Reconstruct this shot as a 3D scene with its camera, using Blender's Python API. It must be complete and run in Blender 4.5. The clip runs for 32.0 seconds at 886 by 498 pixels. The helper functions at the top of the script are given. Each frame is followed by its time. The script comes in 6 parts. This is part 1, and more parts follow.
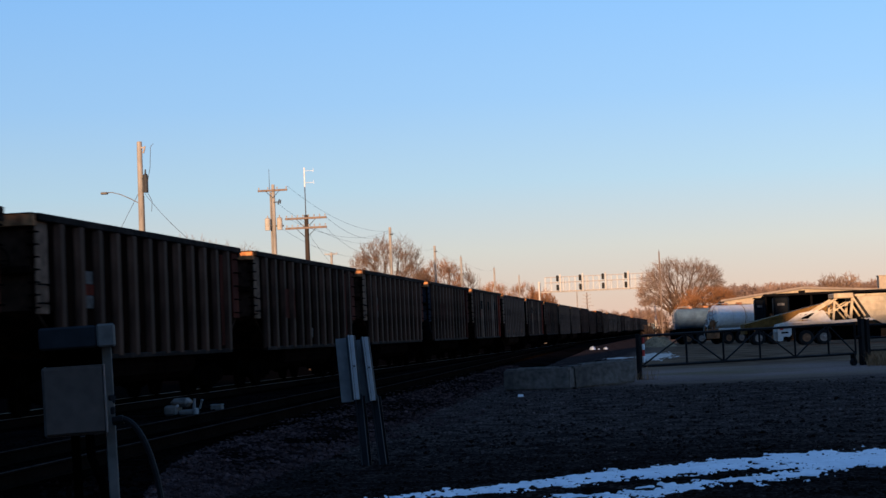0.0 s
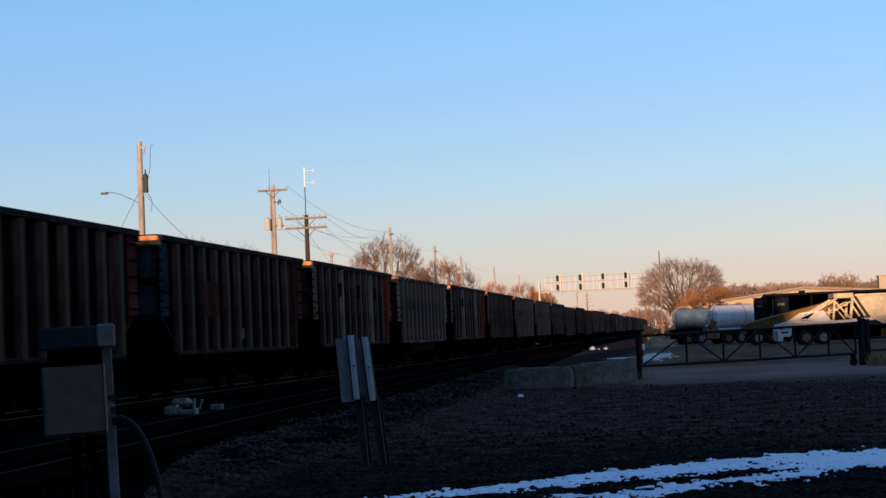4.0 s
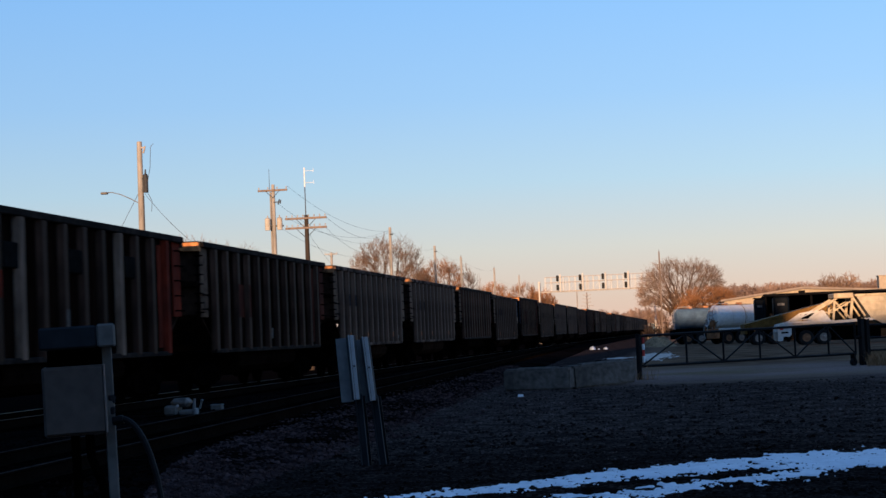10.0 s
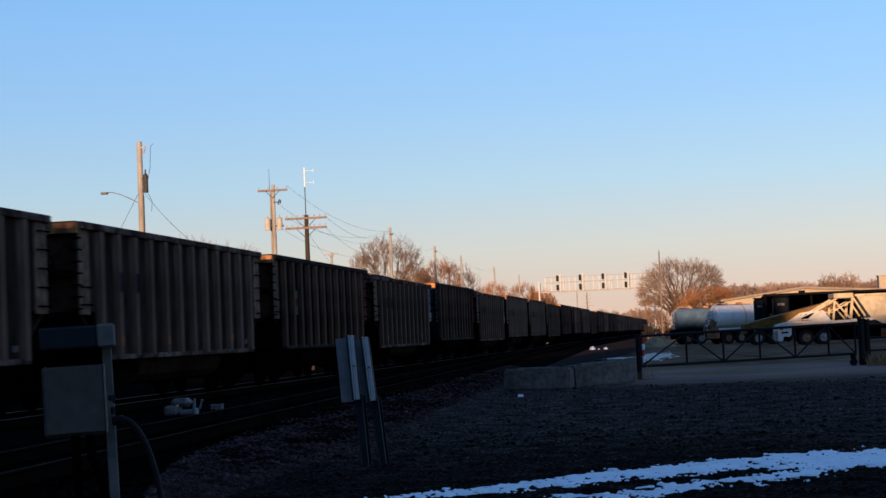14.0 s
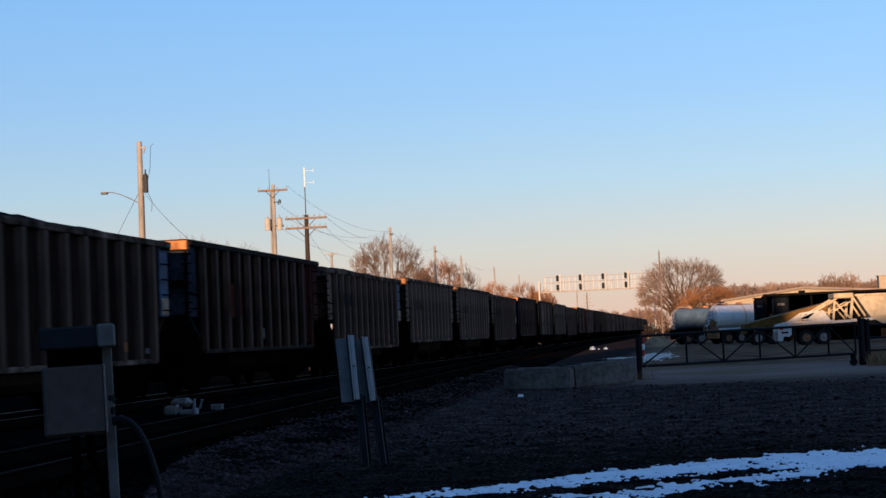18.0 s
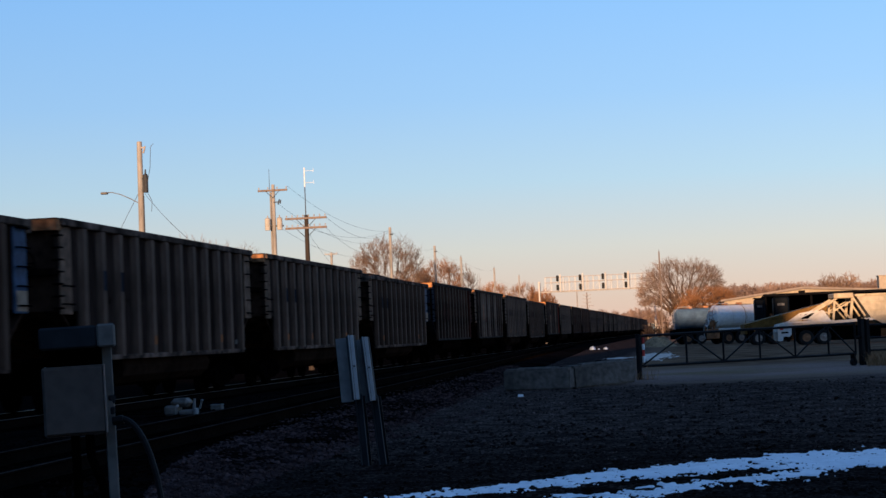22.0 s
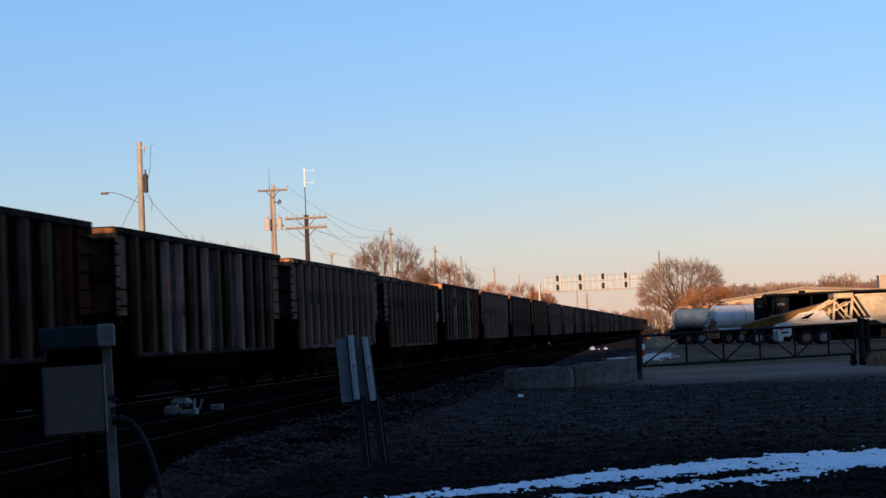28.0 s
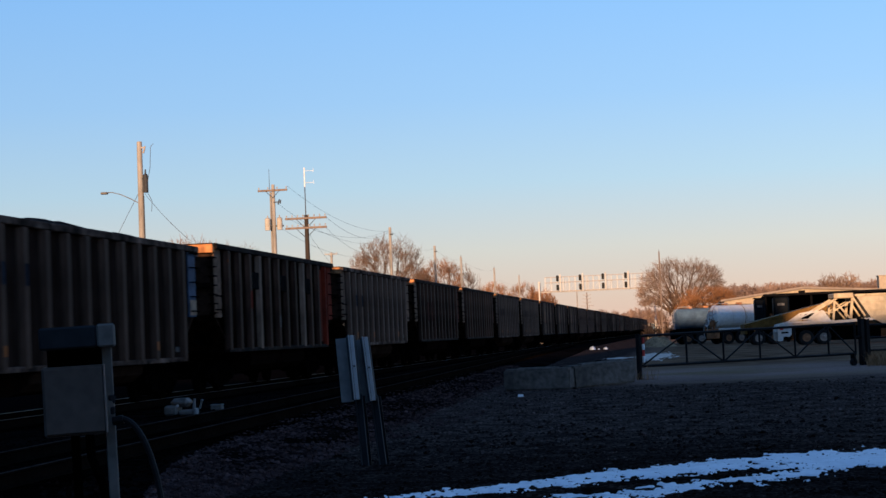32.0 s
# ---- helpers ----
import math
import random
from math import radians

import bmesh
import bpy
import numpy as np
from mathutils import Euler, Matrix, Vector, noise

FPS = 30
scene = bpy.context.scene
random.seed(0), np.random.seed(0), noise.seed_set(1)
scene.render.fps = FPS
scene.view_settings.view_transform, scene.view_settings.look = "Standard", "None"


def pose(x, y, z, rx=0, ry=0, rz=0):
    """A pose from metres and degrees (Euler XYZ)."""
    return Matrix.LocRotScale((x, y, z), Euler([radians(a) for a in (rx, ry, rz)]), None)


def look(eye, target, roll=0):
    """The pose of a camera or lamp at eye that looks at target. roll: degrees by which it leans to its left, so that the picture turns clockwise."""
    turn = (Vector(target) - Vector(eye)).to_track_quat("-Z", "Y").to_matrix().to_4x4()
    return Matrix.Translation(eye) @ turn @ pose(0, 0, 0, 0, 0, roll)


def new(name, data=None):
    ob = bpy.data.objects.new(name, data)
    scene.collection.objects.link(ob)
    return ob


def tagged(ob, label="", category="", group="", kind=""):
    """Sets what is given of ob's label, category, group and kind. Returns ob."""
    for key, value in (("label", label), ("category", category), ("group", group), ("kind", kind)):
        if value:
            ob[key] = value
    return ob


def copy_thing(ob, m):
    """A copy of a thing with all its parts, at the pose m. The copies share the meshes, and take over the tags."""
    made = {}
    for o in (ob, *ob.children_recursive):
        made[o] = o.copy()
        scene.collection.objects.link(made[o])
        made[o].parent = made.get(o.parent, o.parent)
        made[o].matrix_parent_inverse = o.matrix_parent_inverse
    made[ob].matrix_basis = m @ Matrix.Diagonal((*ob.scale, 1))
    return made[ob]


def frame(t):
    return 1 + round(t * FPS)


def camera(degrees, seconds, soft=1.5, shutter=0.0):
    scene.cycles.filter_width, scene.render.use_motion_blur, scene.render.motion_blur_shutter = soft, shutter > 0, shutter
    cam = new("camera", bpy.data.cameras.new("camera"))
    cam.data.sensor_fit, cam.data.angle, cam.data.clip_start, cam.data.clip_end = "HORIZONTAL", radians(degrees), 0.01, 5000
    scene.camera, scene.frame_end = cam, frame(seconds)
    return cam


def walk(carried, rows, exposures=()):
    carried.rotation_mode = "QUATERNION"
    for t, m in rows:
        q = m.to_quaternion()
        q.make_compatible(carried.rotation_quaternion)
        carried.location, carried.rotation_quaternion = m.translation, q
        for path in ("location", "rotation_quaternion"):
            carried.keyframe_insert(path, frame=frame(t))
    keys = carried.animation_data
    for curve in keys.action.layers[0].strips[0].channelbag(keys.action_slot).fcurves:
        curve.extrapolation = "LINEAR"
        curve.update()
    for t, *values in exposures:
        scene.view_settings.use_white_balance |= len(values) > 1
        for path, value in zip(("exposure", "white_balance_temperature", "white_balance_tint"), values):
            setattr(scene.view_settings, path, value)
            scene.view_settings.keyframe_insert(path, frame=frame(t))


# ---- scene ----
# camera on a tripod beside the tracks; +y runs along the tracks, +x to the road side
SECONDS = 32.0
cam = camera(29.5, SECONDS, soft=1.5, shutter=0.5)
YAW, PITCH, ROLL, EYE_Z = 8.2, 3.0, 2.41, 1.6
_a, _p = radians(YAW), radians(PITCH)
EYE = Vector((0.0, 0.0, EYE_Z))
AIM = EYE + 100 * Vector((-math.sin(_a) * math.cos(_p), math.cos(_a) * math.cos(_p), math.sin(_p)))
walk(cam, [(0.0, look(EYE, AIM, -ROLL)), (SECONDS, look(EYE, AIM, -ROLL))], exposures=[(0.0, 0.9), (SECONDS, 0.9)])

# ---------------------------------------------------------------- light
SUN_EL, SUN_AZ = 6.0, 3.5
world = bpy.data.worlds.new("evening_sky")
scene.world = world
world.use_nodes = True
wn, wl = world.node_tree.nodes, world.node_tree.links
wn.clear()
w_out, w_bg = wn.new("ShaderNodeOutputWorld"), wn.new("ShaderNodeBackground")
w_sky = wn.new("ShaderNodeTexSky")
w_sky.sky_type, w_sky.sun_disc = "NISHITA", False
w_sky.sun_elevation, w_sky.sun_rotation = radians(SUN_EL), radians(180 + SUN_AZ)
w_co, w_sep, w_ramp = wn.new("ShaderNodeTexCoord"), wn.new("ShaderNodeSeparateXYZ"), wn.new("ShaderNodeValToRGB")
wl.new(w_co.outputs["Generated"], w_sep.inputs[0])
wl.new(w_sep.outputs["Z"], w_ramp.inputs[0])
SKY = [(0.0, (0.76, 0.52, 0.42)), (0.02, (0.745, 0.583, 0.48)), (0.05, (0.665, 0.67, 0.63)), (0.09, (0.48, 0.68, 0.83)),
       (0.14, (0.35, 0.61, 0.94)), (0.205, (0.265, 0.55, 0.98)), (0.42, (0.13, 0.31, 0.70)), (1.0, (0.045, 0.12, 0.30))]
while len(w_ramp.color_ramp.elements) < len(SKY):
    w_ramp.color_ramp.elements.new(0.5)
for el, (pos, col) in zip(w_ramp.color_ramp.elements, SKY):
    el.position, el.color = pos, (*col, 1)
w_mul, w_mix = wn.new("ShaderNodeVectorMath"), wn.new("ShaderNodeMix")
w_mul.operation = "SCALE"
w_mul.inputs["Scale"].default_value = 0.1
w_mix.data_type = "RGBA"
w_mix.inputs[0].default_value = 0.96
wl.new(w_sky.outputs[0], w_mul.inputs[0])
wl.new(w_mul.outputs[0], w_mix.inputs[6])
w_side, w_lift = wn.new("ShaderNodeMath"), wn.new("ShaderNodeVectorMath")
w_side.operation, w_lift.operation = "MULTIPLY_ADD", "SCALE"
w_side.inputs[1].default_value, w_side.inputs[2].default_value = 0.26, 1.045
wl.new(w_sep.outputs["X"], w_side.inputs[0])
wl.new(w_ramp.outputs[0], w_lift.inputs[0])
wl.new(w_side.outputs[0], w_lift.inputs["Scale"])
wl.new(w_lift.outputs[0], w_mix.inputs[7])
wl.new(w_mix.outputs[2], w_bg.inputs[0])
w_bg.inputs[1].default_value = 0.545
wl.new(w_bg.outputs[0], w_out.inputs[0])

sun = new("sun", bpy.data.lights.new("sun", "SUN"))
sun.data.energy, sun.data.angle, sun.data.color = 5.0, radians(0.5), (1.0, 0.63, 0.36)
_e, _z = radians(SUN_EL), radians(SUN_AZ)
sun.matrix_world = look((0, -60, 60), Vector((0, -60, 60)) + Vector((math.sin(_z) * math.cos(_e), math.cos(_z) * math.cos(_e), -math.sin(_e))))


# ---------------------------------------------------------------- materials
def mat(name, col, rough=0.8, metal=0.0, dark=0.6, light=1.3, grain=6.0, stain=0.7, bump=0.0, tint=None, spread=0.0, stretch=(1, 1, 1), spec=0.06, island=False):
    """Base colour varied by stains and by grain; tint: the colour of the stains; spread: variation from object to object."""
    m = bpy.data.materials.new(name)
    m.use_nodes = True
    n, l = m.node_tree.nodes, m.node_tree.links
    b = n["Principled BSDF"]
    b.inputs["Roughness"].default_value, b.inputs["Metallic"].default_value = rough, metal
    b.inputs["Specular IOR Level"].default_value = spec
    co, mp = n.new("ShaderNodeTexCoord"), n.new("ShaderNodeMapping")
    l.new(co.outputs["Object"], mp.inputs[0])
    mp.inputs["Scale"].default_value = stretch
    big, fine = n.new("ShaderNodeTexNoise"), n.new("ShaderNodeTexNoise")
    for t, s, d in ((big, stain, 4), (fine, grain, 5)):
        t.inputs["Scale"].default_value, t.inputs["Detail"].default_value = s, d
        l.new(mp.outputs[0], t.inputs["Vector"])
    r1, r2 = n.new("ShaderNodeValToRGB"), n.new("ShaderNodeMapRange")
    low = tint or [c * dark for c in col]
    r1.color_ramp.elements[0].color, r1.color_ramp.elements[0].position = (*low, 1), 0.36
    r1.color_ramp.elements[1].color, r1.color_ramp.elements[1].position = (*col, 1), 0.6
    l.new(big.outputs["Fac"], r1.inputs[0])
    r2.inputs[1].default_value, r2.inputs[2].default_value = 0.3, 0.7
    r2.inputs[3].default_value, r2.inputs[4].default_value = dark, light
    l.new(fine.outputs["Fac"], r2.inputs[0])
    mul = n.new("ShaderNodeVectorMath")
    mul.operation = "SCALE"
    l.new(r1.outputs[0], mul.inputs[0])
    last = r2.outputs[0]
    if island:
        geo, r4, m4 = n.new("ShaderNodeNewGeometry"), n.new("ShaderNodeValToRGB"), n.new("ShaderNodeMath")
        m4.operation = "MULTIPLY"
        for e, (p, v) in zip((r4.color_ramp.elements[0], r4.color_ramp.elements[1], r4.color_ramp.elements.new(0.85)), ((0.0, 0.5), (1.0, 4.0), (0.85, 1.2))):
            e.position, e.color = p, (v, v, v, 1)
        l.new(geo.outputs["Random Per Island"], r4.inputs[0])
        l.new(r4.outputs[0], m4.inputs[0])
        l.new(last, m4.inputs[1])
        last = m4.outputs[0]
    if spread:
        inf, r3, m3 = n.new("ShaderNodeObjectInfo"), n.new("ShaderNodeMapRange"), n.new("ShaderNodeMath")
        r3.inputs[3].default_value, r3.inputs[4].default_value = 1 - spread, 1 + spread
        m3.operation = "MULTIPLY"
        l.new(inf.outputs["Random"], r3.inputs[0])
        l.new(r3.outputs[0], m3.inputs[0])
        l.new(last, m3.inputs[1])
        last = m3.outputs[0]
    l.new(last, mul.inputs["Scale"])
    l.new(mul.outputs[0], b.inputs["Base Color"])
    if bump:
        bp = n.new("ShaderNodeBump")
        bp.inputs["Strength"].default_value, bp.inputs["Distance"].default_value = 0.6, bump
        l.new(fine.outputs["Fac"], bp.inputs["Height"])
        l.new(bp.outputs[0], b.inputs["Normal"])
    return m


# ---------------------------------------------------------------- mesh tools
class Form:
    """Collects vertices and faces for one mesh."""

    def __init__(self):
        self.v, self.f = [], []

    def add(self, vs, fs):
        k = len(self.v)
        self.v += [tuple(p) for p in vs]
        self.f += [tuple(i + k for i in q) for q in fs]
        return self

    def box(self, x0, x1, y0, y1, z0, z1, m=None):
        vs = [Vector((x, y, z)) for x in (x0, x1) for y in (y0, y1) for z in (z0, z1)]
        if m:
            vs = [m @ p for p in vs]
        return self.add(vs, [(0, 1, 3, 2), (4, 6, 7, 5), (0, 4, 5, 1), (2, 3, 7, 6), (0, 2, 6, 4), (1, 5, 7, 3)])

    def soft(self, x0, x1, y0, y1, z0, z1, r=0.02, m=None):
        """A box with chamfered edges."""
        vs, fs = [], []
        lo, hi = (x0, y0, z0), (x1, y1, z1)
        idx = {}
        for s in range(8):
            sg = [(s >> i) & 1 for i in range(3)]
            for ax in range(3):
                p = [(hi[i] if sg[i] else lo[i]) if i == ax else ((hi[i] - r) if sg[i] else (lo[i] + r)) for i in range(3)]
                idx[(s, ax)] = len(vs)
                vs.append(Vector(p))
        for ax in range(3):
            o = [i for i in range(3) if i != ax]
            for side in (0, 1):
                q = [idx[((side << ax) | (a << o[0]) | (b << o[1]), ax)] for a, b in ((0, 0), (1, 0), (1, 1), (0, 1))]
                fs.append(q)
        for ax in range(3):
            o = [i for i in range(3) if i != ax]
            for a in (0, 1):
                for b in (0, 1):
                    s0 = (a << o[0]) | (b << o[1])
                    s1 = s0 | (1 << ax)
                    fs.append([idx[(s0, o[0])], idx[(s1, o[0])], idx[(s1, o[1])], idx[(s0, o[1])]])
        for s in range(8):
            fs.append([idx[(s, i)] for i in range(3)])
        if m:
            vs = [m @ p for p in vs]
        return self.add(vs, fs)

    def tube(self, p0, p1, r0, r1=None, n=8, caps=True):
        p0, p1 = Vector(p0), Vector(p1)
        r1 = r0 if r1 is None else r1
        d = (p1 - p0).normalized()
        a = d.orthogonal().normalized()
        b = d.cross(a)
        vs = []
        for p, r in ((p0, r0), (p1, r1)):
            vs += [p + r * (math.cos(2 * math.pi * i / n) * a + math.sin(2 * math.pi * i / n) * b) for i in range(n)]
        fs = [(i, (i + 1) % n, n + (i + 1) % n, n + i) for i in range(n)]
        if caps:
            fs += [tuple(range(n))[::-1], tuple(range(n, 2 * n))]
        return self.add(vs, fs)

    def path(self, pts, r, n=5):
        """One bent tube through the points."""
        pts = [Vector(p) for p in pts]
        side, vs = None, []
        for i, p in enumerate(pts):
            d = (pts[min(i + 1, len(pts) - 1)] - pts[max(i - 1, 0)]).normalized()
            side = d.orthogonal().normalized() if side is None else (side - d * side.dot(d)).normalized()
            b = d.cross(side)
            vs += [p + r * (math.cos(2 * math.pi * k / n) * side + math.sin(2 * math.pi * k / n) * b) for k in range(n)]
        fs = [(j * n + k, j * n + (k + 1) % n, (j + 1) * n + (k + 1) % n, (j + 1) * n + k) for j in range(len(pts) - 1) for k in range(n)]
        return self.add(vs, fs + [tuple(range(n))[::-1], tuple(range(len(vs) - n, len(vs)))])

    def prism(self, outline, axis, a, b):
        """An outline in the two other axes, drawn out along axis from a to b."""
        k = len(outline)
        vs = []
        for w in (a, b):
            for p, q in outline:
                vs.append({"x": (w, p, q), "y": (p, w, q), "z": (p, q, w)}[axis])
        fs = [(i, (i + 1) % k, k + (i + 1) % k, k + i) for i in range(k)] + [tuple(range(k))[::-1], tuple(range(k, 2 * k))]
        return self.add(vs, fs)

    def mesh(self, name, material, smooth=False):
        me = bpy.data.meshes.new(name)
        me.from_pydata(self.v, [], self.f)
        bm = bmesh.new()
        bm.from_mesh(me)
        if len(self.f) < 4000:
            bmesh.ops.recalc_face_normals(bm, faces=bm.faces)
        for q in bm.faces:
            q.smooth = smooth
        bm.to_mesh(me)
        bm.free()
        me.materials.append(material)
        return me


def part(name, form, material, parent=None, label="", at=None, smooth=False):
    """Links a form, or a mesh made before, as one object, under a thing where parent is given."""
    ob = new(name, form.mesh(name, material, smooth) if isinstance(form, Form) else form)
    if parent:
        ob.parent = parent
    if at is not None:
        ob.matrix_basis = at
    if label:
        tagged(ob, label)
    return ob


def thing(name, m, label, category, group=""):
    ob = new(name)
    ob.empty_display_size = 0.3
    ob.matrix_basis = m
    return tagged(ob, label, category, group)


RAIL = 0.385
TRAIN_X = -13.66


def track_x(y):
    """Centre line of the side track, which closes up on the main track."""
    return -7.37 - 0.0298 * y


BEND, RADIUS = 490.0, 560.0


def on_track(s):
    """The pose of a car whose middle is s metres along the track: straight, then a bend away from the road."""
    if s < BEND:
        return pose(TRAIN_X, s, RAIL)
    a = (s - BEND) / RADIUS
    return pose(TRAIN_X - RADIUS * (1 - math.cos(a)), BEND + RADIUS * math.sin(a), RAIL, 0, 0, math.degrees(a))


M_GROUND = bpy.data.materials.new("dark_gravel_ground")


def ground_material():
    m = M_GROUND
    m.use_nodes = True
    n, l = m.node_tree.nodes, m.node_tree.links
    b = n["Principled BSDF"]
    b.inputs["Roughness"].default_value = 0.95
    b.inputs["Specular IOR Level"].default_value = 0.0
    co = n.new("ShaderNodeTexCoord")

    def tex(scale, detail=5.0):
        t = n.new("ShaderNodeTexNoise")
        t.inputs["Scale"].default_value, t.inputs["Detail"].default_value = scale, detail
        l.new(co.outputs["Object"], t.inputs["Vector"])
        return t.outputs["Fac"]

    def ramp(src, stops):
        r = n.new("ShaderNodeValToRGB")
        while len(r.color_ramp.elements) < len(stops):
            r.color_ramp.elements.new(0.5)
        for e, (p, c) in zip(r.color_ramp.elements, stops):
            e.position, e.color = p, (*c, 1)
        l.new(src, r.inputs[0])
        return r.outputs[0]

    def mix(f, a, b_):
        x = n.new("ShaderNodeMix")
        x.data_type = "RGBA"
        l.new(f, x.inputs[0])
        l.new(a, x.inputs[6])
        l.new(b_, x.inputs[7])
        return x.outputs[2]

    def smooth(src, a, b_):
        r = n.new("ShaderNodeMapRange")
        r.interpolation_type = "SMOOTHSTEP"
        r.inputs[1].default_value, r.inputs[2].default_value = a, b_
        l.new(src, r.inputs[0])
        return r.outputs[0]

    sep = n.new("ShaderNodeSeparateXYZ")
    l.new(co.outputs["Object"], sep.inputs[0])
    fine = tex(14.0)
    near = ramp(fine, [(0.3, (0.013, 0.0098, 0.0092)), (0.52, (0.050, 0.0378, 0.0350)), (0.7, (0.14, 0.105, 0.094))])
    lot = ramp(fine, [(0.3, (0.17, 0.110, 0.090)), (0.7, (0.345, 0.230, 0.190))])
    grass = ramp(tex(9.0), [(0.3, (0.11, 0.073, 0.045)), (0.7, (0.28, 0.19, 0.115))])
    wob = n.new("ShaderNodeMath")
    wob.operation = "MULTIPLY_ADD"
    l.new(tex(0.25, 3), wob.inputs[0])
    wob.inputs[1].default_value = 9.0
    l.new(sep.outputs["Y"], wob.inputs[2])
    road = n.new("ShaderNodeMath")
    road.operation = "MULTIPLY"
    l.new(smooth(wob.outputs[0], 49.0, 62.0), road.inputs[0])
    l.new(smooth(sep.outputs["X"], -4.5, -1.0), road.inputs[1])
    clod = ramp(tex(1.7, 6.0), [(0.35, (0.45, 0.45, 0.45)), (0.65, (1.5, 1.42, 1.3))])
    mul = n.new("ShaderNodeVectorMath")
    mul.operation = "MULTIPLY"
    # the ground colour gets darker towards the camera
    near_dark = ramp(fine, [(0.3, (0.0050, 0.0040, 0.0040)), (0.52, (0.0155, 0.0120, 0.0115)), (0.7, (0.060, 0.045, 0.040))])
    l.new(mix(smooth(wob.outputs[0], 22.0, 36.0), near_dark, near), mul.inputs[0])
    l.new(clod, mul.inputs[1])
    # sunlight that should not reach the trackside is taken out of its colour
    unlit_tone = n.new("ShaderNodeVectorMath")
    unlit_tone.operation = "MULTIPLY"
    unlit_tone.inputs[1].default_value = (0.66, 0.66, 0.70)
    l.new(mul.outputs[0], unlit_tone.inputs[0])
    unlit_mask = n.new("ShaderNodeMath")
    unlit_mask.operation = "MAXIMUM"
    l.new(smooth(wob.outputs[0], 52.0, 72.0), unlit_mask.inputs[0])
    l.new(smooth(sep.outputs["X"], -14.0, -18.0), unlit_mask.inputs[1])
    trackside = mix(unlit_mask.outputs[0], mul.outputs[0], unlit_tone.outputs[0])
    # black in the ground colour stands in for shade beyond the train
    shade_black = ramp(fine, [(0.3, (0.0022, 0.0019, 0.0019)), (0.7, (0.0058, 0.0044, 0.0042))])
    trackside = mix(smooth(sep.outputs["X"], -14.5, -17.0), trackside, shade_black)
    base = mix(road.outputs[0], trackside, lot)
    patch = tex(0.16, 4)
    far = n.new("ShaderNodeMath")
    far.operation = "MULTIPLY"
    l.new(smooth(patch, 0.42, 0.66), far.inputs[0])
    l.new(road.outputs[0], far.inputs[1])
    base = mix(far.outputs[0], base, grass)
    dirt = ramp(tex(0.5, 6.0), [(0.32, (0.060, 0.036, 0.024)), (0.5, (0.15, 0.088, 0.055)), (0.7, (0.25, 0.155, 0.098))])
    beyond = n.new("ShaderNodeMath")
    beyond.operation = "MULTIPLY"
    l.new(smooth(wob.outputs[0], 66.0, 76.0), beyond.inputs[0])
    l.new(smooth(tex(0.09, 4), 0.25, 0.4), beyond.inputs[1])
    inner = n.new("ShaderNodeMath")
    inner.operation = "MULTIPLY"
    l.new(beyond.outputs[0], inner.inputs[0])
    l.new(road.outputs[0], inner.inputs[1])
    base = mix(inner.outputs[0], base, dirt)
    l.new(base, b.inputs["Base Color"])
    bp = n.new("ShaderNodeBump")
    bp.inputs["Strength"].default_value, bp.inputs["Distance"].default_value = 0.7, 0.05
    l.new(fine, bp.inputs["Height"])
    l.new(bp.outputs[0], b.inputs["Normal"])


ground_material()


def bumps(x, y, amp=0.05):
    return amp * noise.noise(Vector((x * 0.35, y * 0.35, 3.0))) + amp * 0.5 * noise.noise(Vector((x * 1.3, y * 1.3, 8.0)))


def ground_sheet():
    """One sheet to the horizon, finer near the camera."""
    xs = [-2500, -900, -300, -120, -60, -30, -20] + [-14 + 0.5 * i for i in range(57)] + [17, 22, 30, 45, 70, 120, 300, 900, 2500]
    ys = [-900, -300, -120, -60, -30, -10, 0, 6] + [9 + 0.5 * i for i in range(80)] + [51, 54, 58, 63, 70, 80, 95, 120, 150, 190, 240, 300, 420, 600, 900, 1500, 2500, 4200]
    f = Form()
    vs = [(x, y, bumps(x, y) if 8 < y < 50 and -13 < x < 16 else 0.0) for y in ys for x in xs]
    w = len(xs)
    fs = [(j * w + i, j * w + i + 1, (j + 1) * w + i + 1, (j + 1) * w + i) for j in range(len(ys) - 1) for i in range(w - 1)]
    f.add(vs, fs)
    tagged(part("ground", f, M_GROUND, smooth=True), "dark gravel ground with dry grass and patches of snow", "ground", kind="structure")


ground_sheet()

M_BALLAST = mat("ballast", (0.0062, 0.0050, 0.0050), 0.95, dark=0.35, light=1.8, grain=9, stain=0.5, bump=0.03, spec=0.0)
M_STONE = mat("stone", (0.056, 0.0355, 0.0345), 0.95, dark=0.55, light=1.6, grain=3, stain=2, island=True, spec=0.0)
# much darker stone for the stretch between and beside the rails
M_STONE_DARK = mat("near_black_stone", (0.0065, 0.0039, 0.0036), 0.95, dark=0.45, light=1.8, grain=3, stain=2, island=True, spec=0.0)
M_RAIL_SIDE = mat("rusty_rail", (0.007, 0.005, 0.004), 0.85, 0.0, grain=20, spec=0.0)
M_RAIL_DULL = mat("dull_rail_head", (0.034, 0.026, 0.023), 0.75, 0.0, grain=4, spec=0.0)
M_RAIL_TOP = mat("worn_rail_head", (0.12, 0.115, 0.11), 0.5, 0.8, dark=0.85, light=1.1, grain=4)
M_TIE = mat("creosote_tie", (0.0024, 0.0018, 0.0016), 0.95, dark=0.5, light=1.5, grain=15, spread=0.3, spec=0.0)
# dirty snow, with the warm grazing sun put into its colour
M_SNOW_WARM = mat("dirty_sun_tinted_snow", (0.62, 0.50, 0.42), 0.8, dark=0.75, light=1.15, grain=3, stain=0.8, bump=0.03)
